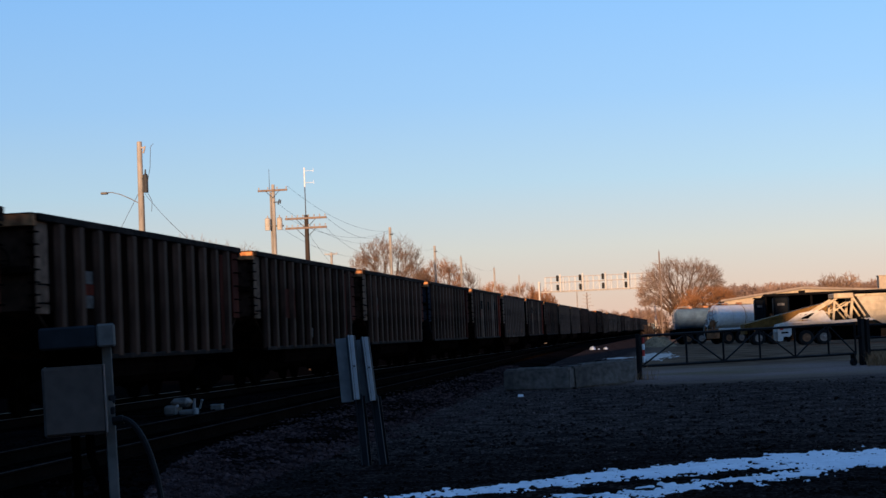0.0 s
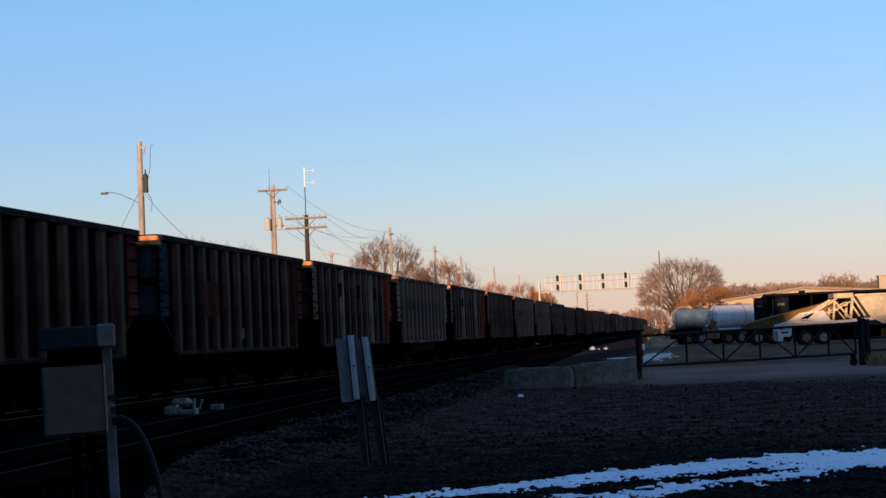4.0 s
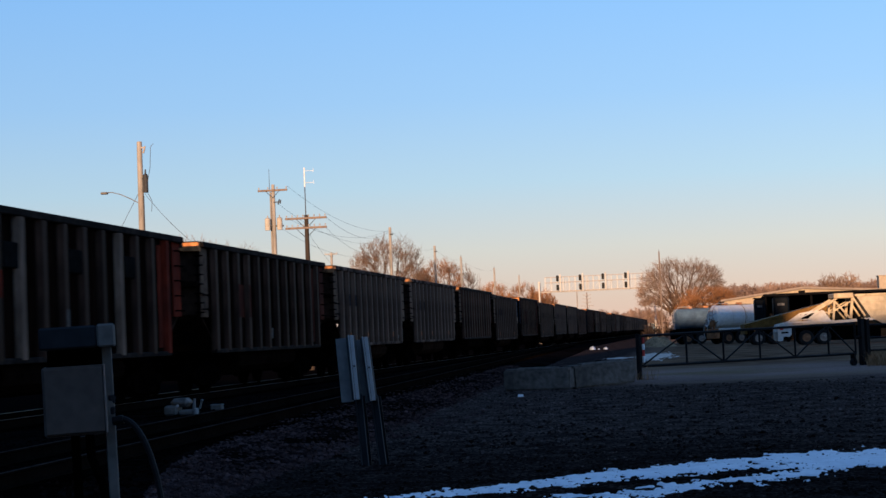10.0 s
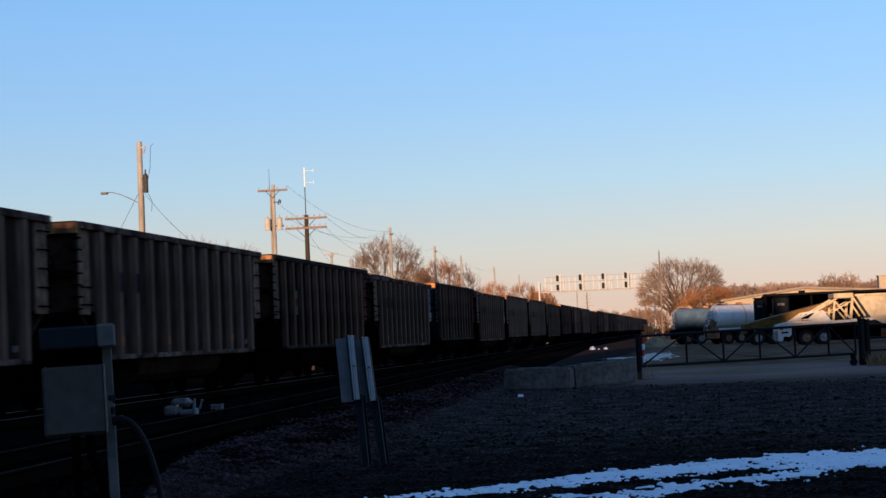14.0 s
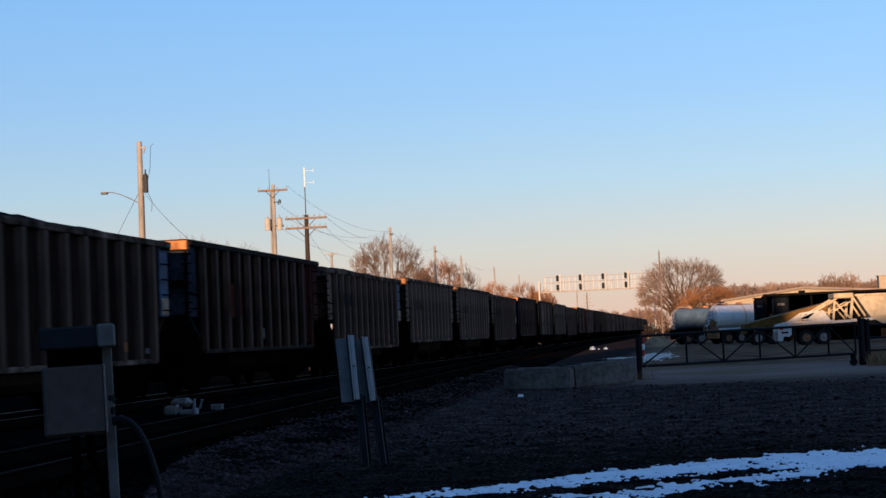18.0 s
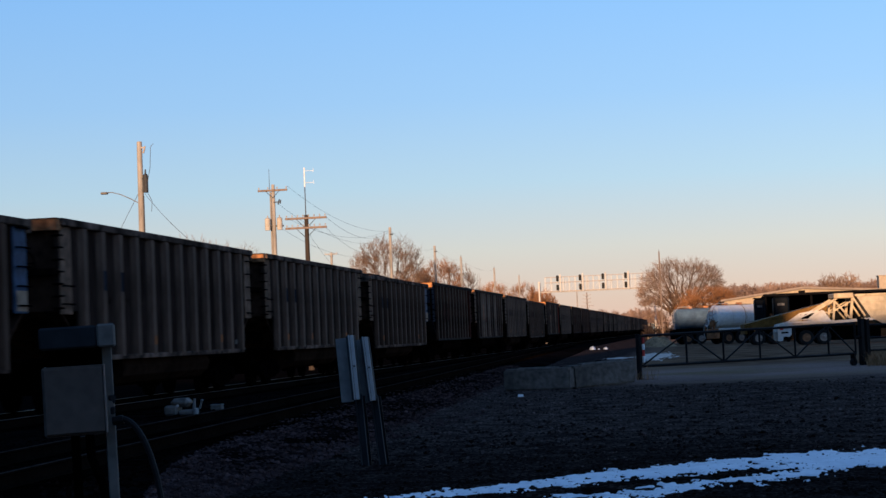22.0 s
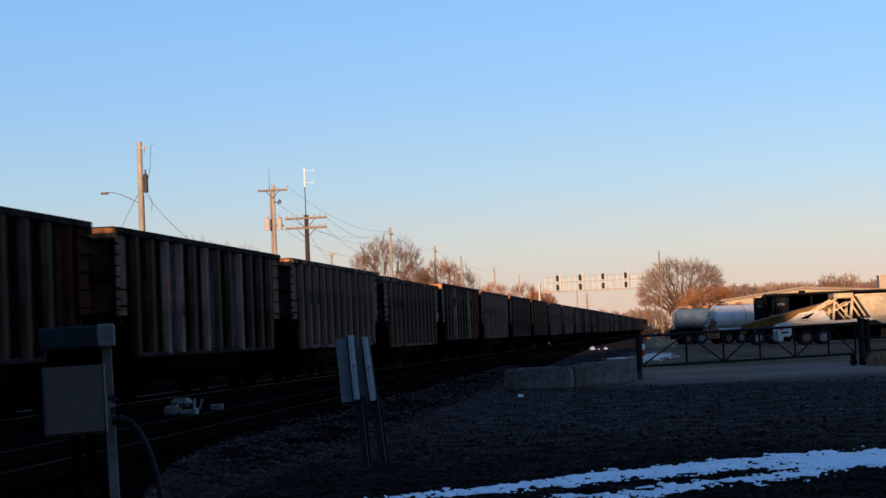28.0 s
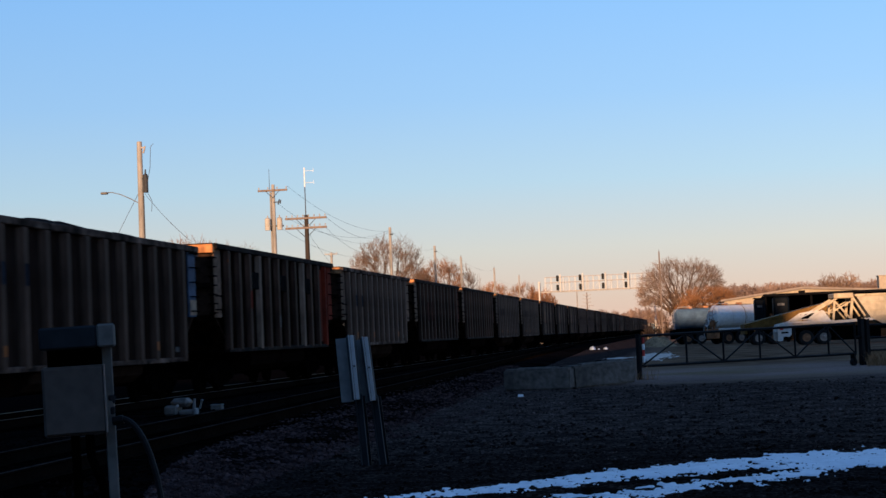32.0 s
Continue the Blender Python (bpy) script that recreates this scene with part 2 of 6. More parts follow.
M_SNOW = mat("old_snow", (0.80, 0.82, 0.86), 0.7, dark=0.9, light=1.05, grain=12, stain=2, bump=0.03)


def ballast_bed():
    """The raised bed under the tracks, its shoulder falling to the ground."""
    f = Form()
    ys = [-440, -300, -150, -60, -20, 0] + [8 + 2 * i for i in range(46)] + [110, 130, 150, 175, 200, 250, 320, 380, 440, 470, 500, 530, 560, 590, 620, 650, 680, 710]
    rows = []
    for y in ys:
        e = max(track_x(y), TRAIN_X + 1.0) + 1.7
        rows.append([(-18.6, -0.06), (-17.6, 0.12), (-16.8, 0.19), (-15.6, 0.2), (-13.66, 0.2), (-11.3, 0.2), (e - 2.2, 0.2), (e, 0.19), (e + 0.7, 0.09), (e + 1.5, -0.06)])
    w = len(rows[0])
    vs = []
    for y, r in zip(ys, rows):
        for x, z in r:
            j = 0.03 * noise.noise(Vector((x * 0.8, y * 0.8, 0)))
            p = on_track(y) @ Vector((x + 5 * j - TRAIN_X, 0, 0))
            vs.append((p.x, p.y, z + (j if z > 0 else 0)))
    f.add(vs, [(j * w + i, j * w + i + 1, (j + 1) * w + i + 1, (j + 1) * w + i) for j in range(len(ys) - 1) for i in range(w - 1)])
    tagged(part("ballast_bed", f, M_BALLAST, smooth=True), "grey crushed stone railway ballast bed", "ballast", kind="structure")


ballast_bed()


def stone_mesh(name, spots, material, label, seed):
    """Many small broken stones, lying where spots() says."""
    rng = np.random.default_rng(seed)
    base = np.array([(-1, -1, -1), (1, -1, -1), (1, 1, -1), (-1, 1, -1), (-1, -1, 1), (1, -1, 1), (1, 1, 1), (-1, 1, 1)], float) * 0.62
    tri = [(0, 3, 2, 1), (4, 5, 6, 7), (0, 1, 5, 4), (1, 2, 6, 5), (2, 3, 7, 6), (3, 0, 4, 7)]
    vs, fs = [], []
    for k, (x, y, z, s) in enumerate(spots):
        turn = np.array(Euler(rng.uniform(-3.14, 3.14, 3)).to_matrix())
        q = (base * rng.uniform(0.45, 1.2, (8, 3)) * (s * 1.15, s, s * 0.8)) @ turn.T * (1, 1, 0.8)
        vs += [(x + p[0], y + p[1], z + p[2] + 0.25 * s) for p in q]
        fs += [tuple(i + 8 * k for i in t) for t in tri]
    me = bpy.data.meshes.new(name)
    me.from_pydata(vs, [], fs)
    me.materials.append(material)
    return tagged(new(name, me), label, "stones", kind="stuff")


def ballast_spots(count, seed, shoulder):
    rng = np.random.default_rng(seed)
    out = []
    while len(out) < count:
        y = 16 + 60 * rng.random() ** 1.7
        e = track_x(y) + 1.7
        tone_edge = max(e - 1.3, 72 / y - 9.9)
        x = rng.uniform(tone_edge, e + min(max(2.4 + 0.12 * (y - 33), 1.3), 3.6)) if shoulder else rng.uniform(e - 9.0, tone_edge)
        z = 0.19 if x < e else max(0.19 - 0.15 * (x - e), -0.02)
        out.append((x, y, z - 0.02, rng.uniform(0.02, 0.06)))
    return out


def gravel_spots(count, seed, near_dark):
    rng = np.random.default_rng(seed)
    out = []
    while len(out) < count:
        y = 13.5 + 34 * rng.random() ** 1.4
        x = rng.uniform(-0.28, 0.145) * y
        if x < track_x(y) + 2.4 or (y < rng.uniform(20, 32)) != near_dark:
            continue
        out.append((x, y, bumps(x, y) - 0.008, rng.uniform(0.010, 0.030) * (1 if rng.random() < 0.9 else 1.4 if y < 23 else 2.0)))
    return out


# darker gravel for the stones nearest the camera
M_GRAVEL_NEAR = mat("darker_near_gravel", (0.019, 0.0143, 0.0136), 0.95, dark=0.4, light=2.2, grain=2.0, stain=3.0, tint=(0.006, 0.005, 0.0046), island=True, spec=0.0)
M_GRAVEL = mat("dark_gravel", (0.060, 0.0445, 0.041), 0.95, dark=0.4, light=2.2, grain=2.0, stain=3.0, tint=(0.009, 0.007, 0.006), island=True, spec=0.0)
stone_mesh("ballast_stones", ballast_spots(19000, 3, True), M_STONE, "loose grey and purplish crushed stones on the ballast shoulder", 4)
stone_mesh("track_stones", ballast_spots(11000, 7, False), M_STONE_DARK, "near-black crushed stones between the rails", 8)
stone_mesh("gravel_stones", gravel_spots(14000, 5, False), M_GRAVEL, "dark loose gravel and dirt clods on the ground", 6)
stone_mesh("near_clods", gravel_spots(13000, 15, True), M_GRAVEL_NEAR, "darker clods and gravel nearest the camera, along the snow", 16)


def snow_sheet(name, x0, x1, y0, y1, sx, sy, depth, label, lift=0.012, steep=0.1, material=None):
    """Thin patches of crusted snow where depth() is above zero, thinning out towards their smooth edges."""
    nx, ny = int((x1 - x0) / sx) + 1, int((y1 - y0) / sy) + 1
    field = [[depth(x0 + i * sx, y0 + j * sy) for j in range(ny + 1)] for i in range(nx + 1)]
    ids, vs, fs = {}, [], []

    def spot(key, x, y, d):
        if key not in ids:
            ids[key] = len(vs)
            rough = 0.012 * noise.noise(Vector((x * 3, y * 3, 0)))
            vs.append((x, y, (bumps(x, y) if y < 48 else 0.0) - 0.006 + (min(d * steep, 1.0) ** 0.6 * (lift + 0.006 + rough) if d > 0 else 0.0)))
        return ids[key]

    for i in range(nx):
        for j in range(ny):
            ring = [(i, j), (i + 1, j), (i + 1, j + 1), (i, j + 1)]
            ds = [field[a][b] for a, b in ring]
            if max(ds) <= 0:
                continue
            face = []
            for k in range(4):
                (a, b), (c, d), p, q = ring[k], ring[(k + 1) % 4], ds[k], ds[(k + 1) % 4]
                if p > 0:
                    face.append(spot((a, b), x0 + a * sx, y0 + b * sy, p))
                if (p > 0) != (q > 0):
                    t = p / (p - q)
                    face.append(spot((min((a, b), (c, d)), max((a, b), (c, d))), x0 + (a + (c - a) * t) * sx, y0 + (b + (d - b) * t) * sy, 0.0))
            if len(face) > 2:
                fs.append(face)
    me = bpy.data.meshes.new(name)
    me.from_pydata(vs, [], fs)
    me.materials.append(material or M_SNOW)
    for p in me.polygons:
        p.use_smooth = True
    tagged(new(name, me), label, "snow", kind="stuff")


def ragged(x, y):
    """Uneven melting: broad bays, small bites and crumbs."""
    return 0.34 * noise.noise(Vector((x * 1.1, y * 0.6, 1))) + 0.40 * noise.noise(Vector((x * 3.6, y * 2.4, 5))) + 0.40 * noise.noise(Vector((x * 9, y * 8.0, 9))) + 0.22 * noise.noise(Vector((x * 24, y * 9.0, 4)))


def snow_band(x, y):
    """Depth inside the drift that runs slantwise over the gravel, and its broken lobes."""
    far_edge = 20.31 + 0.7116 * x - 0.112 * x * x
    near_edge = 18.2 + 0.297 * x - 0.107 * x * x
    d = min(far_edge - y, y - near_edge, 0.55)
    t = min(max(((x + 0.8) * 2.05 + (y - 16.5) * 1.7) / 7.09, 0.0), 1.0)
    lobe = 0.42 - math.hypot((x + 0.8 - 2.05 * t) * 1.3, (y - 16.5 - 1.85 * t) * 0.55)
    bits = max(0.22 - math.hypot((x + 1.25) * 1.2, (y - 16.6) * 0.6), 0.26 - math.hypot((x + 0.4) * 1.2, (y - 16.6) * 0.4))
    return max(d, lobe, bits)


snow_sheet("snow_drift", -3.6, 3.4, 15.0, 22.8, 0.02, 0.05, lambda x, y: (lambda b: b + ragged(x, y) - 0.21 if b > -0.5 else -1.0)(snow_band(x, y)), "thin ragged strip of old snow lying on dark gravel", 0.016, 12.0)


snow_sheet("snow_patch", -5.4, -0.4, 80.0, 122.0, 0.05, 0.4,
           lambda x, y: max(0.5 - math.hypot((x + 2.0) / 2.5, (y - 98) / 30), 0.36 - math.hypot((x + 3.9) / 2.9, (y - 96.0 - 1.2 * (x + 3.9)) / 10)) + 0.3 * noise.noise(Vector((x * 1.8, y * 0.25, 2))) + 0.22 * noise.noise(Vector((x * 6, y * 0.8, 7))) - 0.12,
           "patch of old trampled snow on the yard behind the gate", 0.03, 8.0, M_SNOW_WARM)


def rail_line(name, x0, y0, x1, y1, head=None):
    """One rail: foot and web in rust, with the worn head as its own part."""
    d = Vector((x1 - x0, y1 - y0, 0))
    m = Matrix.Translation((x0, y0, RAIL)) @ Matrix.Rotation(-math.atan2(d.x, d.y), 4, "Z")
    ob = thing(name, m, "rusty steel rail with a worn shiny head", "rail", "rails of the tracks")
    L = d.length
    out = [(-0.07, -0.172), (0.07, -0.172), (0.07, -0.16), (0.012, -0.14), (0.012, -0.04), (0.036, -0.03), (0.036, -0.006), (-0.036, -0.006), (-0.036, -0.03), (-0.012, -0.04), (-0.012, -0.14), (-0.07, -0.16)]
    part("rail_web", Form().prism(out, "y", 0, L), M_RAIL_SIDE, ob)
    part("rail_head", Form().prism([(-0.03, -0.006), (0.03, -0.006), (0.024, 0.0), (-0.024, 0.0)], "y", 0, L), head or M_RAIL_TOP, ob)


for s in (-0.7175, 0.7175):
    rail_line("rail", TRAIN_X + s, -440, TRAIN_X + s, BEND)
    for i in range(9):
        p, q = (on_track(BEND + 30 * (i + j)) @ Vector((s, 0, 0)) for j in (0, 1))
        rail_line("rail", p.x, p.y, q.x, q.y)
    rail_line("rail", track_x(-60) + s, -60, track_x(188) + s, 188, M_RAIL_DULL)


def ties():
    """Wooden ties: those of the near stretch one by one, the rest joined."""
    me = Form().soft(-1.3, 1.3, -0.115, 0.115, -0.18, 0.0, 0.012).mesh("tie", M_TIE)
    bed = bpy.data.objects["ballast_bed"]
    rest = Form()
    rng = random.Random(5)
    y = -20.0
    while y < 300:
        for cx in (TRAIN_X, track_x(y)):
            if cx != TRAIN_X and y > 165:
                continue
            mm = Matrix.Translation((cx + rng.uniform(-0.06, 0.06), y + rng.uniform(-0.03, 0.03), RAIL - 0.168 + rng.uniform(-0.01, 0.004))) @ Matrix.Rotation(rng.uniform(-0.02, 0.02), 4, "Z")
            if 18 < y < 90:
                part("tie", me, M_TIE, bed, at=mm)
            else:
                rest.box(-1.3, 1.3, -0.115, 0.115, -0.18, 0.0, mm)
        y += 0.54
    tagged(part("far_ties", rest, M_TIE, bed), kind="stuff")


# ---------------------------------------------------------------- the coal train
# panels carry a darker base colour than the ribs in front of them
M_PANEL = mat("dark_panel", (0.0075, 0.0040, 0.0029), 0.9, 0.0, dark=0.5, light=1.5, grain=5, stain=0.9, stretch=(1, 1, 0.3), spec=0.0)
M_PANEL_GREY = mat("dark_grey_panel", (0.029, 0.0187, 0.0152), 0.85, 0.0, dark=0.6, light=1.4, grain=5, stain=0.8, stretch=(1, 1, 0.3), spec=0.0)
M_RIB = mat("light_aluminium_rib", (0.053, 0.0265, 0.0175), 0.6, 0.0, dark=0.55, light=1.45, grain=3, stain=1.4, stretch=(1, 1, 0.5), spread=0.3, spec=0.03)
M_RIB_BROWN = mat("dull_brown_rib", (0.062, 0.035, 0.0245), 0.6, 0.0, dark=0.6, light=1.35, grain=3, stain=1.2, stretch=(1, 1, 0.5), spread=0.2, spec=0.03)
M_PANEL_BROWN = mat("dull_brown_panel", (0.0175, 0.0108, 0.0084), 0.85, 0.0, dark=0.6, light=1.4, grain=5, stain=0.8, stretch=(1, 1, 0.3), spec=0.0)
M_RIB_GREY = mat("light_grey_rib", (0.096, 0.058, 0.042), 0.6, 0.0, dark=0.6, light=1.35, grain=3, stain=1.2, stretch=(1, 1, 0.5), spread=0.2, spec=0.03)
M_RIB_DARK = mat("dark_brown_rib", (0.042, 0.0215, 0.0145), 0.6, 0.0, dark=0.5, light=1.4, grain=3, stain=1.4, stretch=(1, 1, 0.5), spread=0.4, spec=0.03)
M_RIB_PALE = mat("pale_scuffed_rib", (0.15, 0.098, 0.072), 0.6, 0.1, dark=0.6, light=1.3, grain=4, stain=1.6, stretch=(1, 1, 0.5), spec=0.03)
M_CHORD_DARK = mat("sooty_top_chord", (0.012, 0.0085, 0.0075), 0.8, 0.0, dark=0.3, light=2.6, grain=5, stain=1.1, spec=0.03)
M_CHORD = mat("top_chord_metal", (0.075, 0.050, 0.040), 0.65, 0.1, dark=0.22, light=2.6, grain=4, stain=1.1, stretch=(1, 0.8, 1), spec=0.0)
M_END = mat("dusty_end_sheet", (0.030, 0.0165, 0.0115), 0.85, 0.0, dark=0.6, light=1.4, grain=4, stain=1.0, spec=0.0)
# orange sunlight is partly put into the beam colours of the sun-facing ends
M_BEAM_DULL = mat("dull_brown_end_beam", (0.26, 0.115, 0.052), 0.75, 0.0, dark=0.45, light=1.3, grain=4, stain=2)
M_BEAM = mat("sun_orange_end_beam", (0.43, 0.175, 0.068), 0.7, 0.0, dark=0.6, light=1.2, grain=4, stain=2)
M_POST = mat("pale_corner_post", (0.135, 0.08, 0.054), 0.7, 0.0, dark=0.55, light=1.4, grain=5, stain=2.0, spread=0.3, spec=0.03)
M_RUST = mat("rust_red_paint", (0.15, 0.017, 0.007), 0.8, dark=0.5, light=1.3, grain=5, stain=1.5, tint=(0.075, 0.012, 0.007), stretch=(1, 1, 0.4), spec=0.03)
M_RUST_DARK = mat("sooty_rust_paint", (0.040, 0.0095, 0.006), 0.85, dark=0.5, light=1.3, grain=5, stain=1.5, stretch=(1, 1, 0.4), spec=0.03)
M_RUST_DULL = mat("dull_rust_paint", (0.068, 0.0155, 0.009), 0.85, dark=0.5, light=1.3, grain=5, stain=1.5, stretch=(1, 1, 0.4), spec=0.03)
M_BLUE = mat("blue_paint", (0.038, 0.066, 0.115), 0.65, dark=0.6, light=1.3, grain=5, stain=1.5, tint=(0.026, 0.042, 0.072))
M_COBALT = mat("dull_cobalt_paint", (0.028, 0.031, 0.042), 0.75, dark=0.6, light=1.2, grain=5, stain=1.5, spec=0.0)
M_STENCIL = mat("faded_stencil_paint", (0.040, 0.026, 0.020), 0.8, dark=0.4, light=1.3, grain=12, stain=6, spec=0.0)
M_TAN = mat("tan_primer", (0.34, 0.24, 0.17), 0.7, dark=0.7, light=1.2, grain=5)
M_WHITE_MARK = mat("faded_white_paint", (0.085, 0.075, 0.07), 0.7, dark=0.5, light=1.2, grain=9, stain=4)
M_ORANGE = mat("orange_reflector", (0.28, 0.08, 0.015), 0.6, dark=0.6, light=1.1)
M_SCUFF = mat("scuffed_bluish_panel", (0.040, 0.036, 0.040), 0.8, dark=0.45, light=1.5, grain=7, stain=2.5, stretch=(1, 1, 0.5), spec=0.0)
M_HATCH = mat("black_opening", (0.008, 0.008, 0.008), 0.9, spec=0.0)
# the shade under the cars is put into these near-black base colours
M_UNDER = mat("near_black_underframe", (0.0018, 0.0013, 0.0012), 0.95, dark=0.5, light=1.5, grain=6, spec=0.0)
M_TUB = mat("brown_tub_steel", (0.021, 0.0118, 0.008), 0.85, dark=0.6, light=1.3, grain=4, stain=0.9, spec=0.0)
M_TUB_DARK = mat("dark_tub_steel", (0.006, 0.0036, 0.0028), 0.9, dark=0.6, light=1.4, grain=4, stain=0.9, spec=0.0)
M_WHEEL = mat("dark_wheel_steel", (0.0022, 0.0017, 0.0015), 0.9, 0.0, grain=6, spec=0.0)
M_COAL = mat("coal", (0.0060, 0.0056, 0.0055), 0.8, dark=0.4, light=1.9, grain=8, stain=3, bump=0.04, spec=0.01)

HALF, PITCH_CAR = 7.25, 16.2


def truck_form():
    f = Form()
    f.soft(-0.95, 0.95, -0.22, 0.22, 0.45, 0.72, 0.04)
    f.tube((0, 0, 0.7), (0, 0, 0.86), 0.3, 0.3, 12)
    return f


def side_frame_form():
    out = [(-1.25, 0.42), (-1.05, 0.36), (-0.55, 0.22), (0.55, 0.22), (1.05, 0.36), (1.25, 0.42), (1.25, 0.62), (0.9, 0.66), (0.4, 0.82), (-0.4, 0.82), (-0.9, 0.66), (-1.25, 0.62)]
    f = Form().prism(out, "x", -0.08, 0.08)
    for y in (-0.88, 0.88):
        f.tube((-0.13, y, 0.46), (0.13, y, 0.46), 0.14, 0.14, 10)
    for y in (-0.17, 0, 0.17):
        f.tube((0.06, y, 0.3), (0.06, y, 0.6), 0.065, 0.065, 8)
    return f


def wheel_set_form():
    f = Form().tube((-0.95, 0, 0), (0.95, 0, 0), 0.08, 0.08, 8)
    for s in (-1, 1):
        f.tube((s * 0.65, 0, 0), (s * 0.69, 0, 0), 0.482, 0.482, 24)
        f.tube((s * 0.69, 0, 0), (s * 0.79, 0, 0), 0.457, 0.452, 24)
        for i in range(6):
            a = i * math.pi / 3
            f.tube((s * 0.785, 0.28 * math.cos(a), 0.28 * math.sin(a)), (s * 0.80, 0.28 * math.cos(a), 0.28 * math.sin(a)), 0.05, 0.05, 6)
        f.tube((s * 0.79, 0, 0), (s * 0.84, 0, 0), 0.13, 0.12, 10)
    return f


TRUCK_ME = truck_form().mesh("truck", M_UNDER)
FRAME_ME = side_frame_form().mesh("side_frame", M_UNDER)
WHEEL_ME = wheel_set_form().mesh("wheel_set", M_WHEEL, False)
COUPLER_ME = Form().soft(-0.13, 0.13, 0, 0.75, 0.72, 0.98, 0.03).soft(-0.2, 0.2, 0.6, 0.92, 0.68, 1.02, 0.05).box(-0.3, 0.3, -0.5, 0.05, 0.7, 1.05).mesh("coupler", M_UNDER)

RUNG_ME = Form().path([(0.05, -0.02, 0), (0.13, -0.02, 0), (0.13, -0.5, 0), (0.05, -0.5, 0)], 0.018, 5).mesh("rung", M_UNDER)
GRIP_ME = Form().path([(-0.1, -0.03, 0), (0.08, -0.06, 0), (0.11, 0.02, 0)], 0.02, 5).mesh("edge_grip", M_UNDER)


def coal_form(top, heap, seed):
    f = Form()
    nx, ny = 11, 49
    vs = []
    for j in range(ny):
        for i in range(nx):
            u, v = i / (nx - 1) * 2 - 1, j / (ny - 1) * 2 - 1
            x, y = 1.42 * u, (HALF - 0.16) * v
            hump = (1 - u * u) ** 0.6 * max(0.0, 1 - abs(v) ** 6) ** 0.7
            lump = 0.16 * noise.noise(Vector((x * 0.9, y * 0.45, seed))) + 0.08 * noise.noise(Vector((x * 2.3, y * 2.0, seed + 4)))
            vs.append((x, y, top - 0.30 + hump * (heap + lump)))
    f.add(vs, [(j * nx + i, j * nx + i + 1, (j + 1) * nx + i + 1, (j + 1) * nx + i) for j in range(ny - 1) for i in range(nx - 1)])
    return f


# kind: (sill, top, panel, rib, heap of coal, label)
CARS = {
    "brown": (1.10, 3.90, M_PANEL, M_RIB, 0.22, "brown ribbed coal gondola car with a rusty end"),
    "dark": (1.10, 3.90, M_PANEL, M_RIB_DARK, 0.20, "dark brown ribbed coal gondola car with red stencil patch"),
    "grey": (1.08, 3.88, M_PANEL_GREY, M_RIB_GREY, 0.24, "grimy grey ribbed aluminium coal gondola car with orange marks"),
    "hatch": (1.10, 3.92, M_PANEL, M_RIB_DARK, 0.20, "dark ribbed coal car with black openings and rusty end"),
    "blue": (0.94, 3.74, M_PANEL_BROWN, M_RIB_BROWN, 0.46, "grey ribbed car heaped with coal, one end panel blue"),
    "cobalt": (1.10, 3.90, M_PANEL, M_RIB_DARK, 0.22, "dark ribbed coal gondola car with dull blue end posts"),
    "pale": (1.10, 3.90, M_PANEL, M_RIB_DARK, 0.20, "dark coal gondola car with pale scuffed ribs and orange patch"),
}


def rib_form(z0, z1):
    """A hat-section post, wide at the foot and narrower at the face."""
    return Form().prism([(-0.005, -0.22), (0.04, -0.21), (0.125, -0.125), (0.135, -0.10), (0.135, 0.10), (0.125, 0.125), (0.04, 0.21), (-0.005, 0.22)], "z", z0, z1)


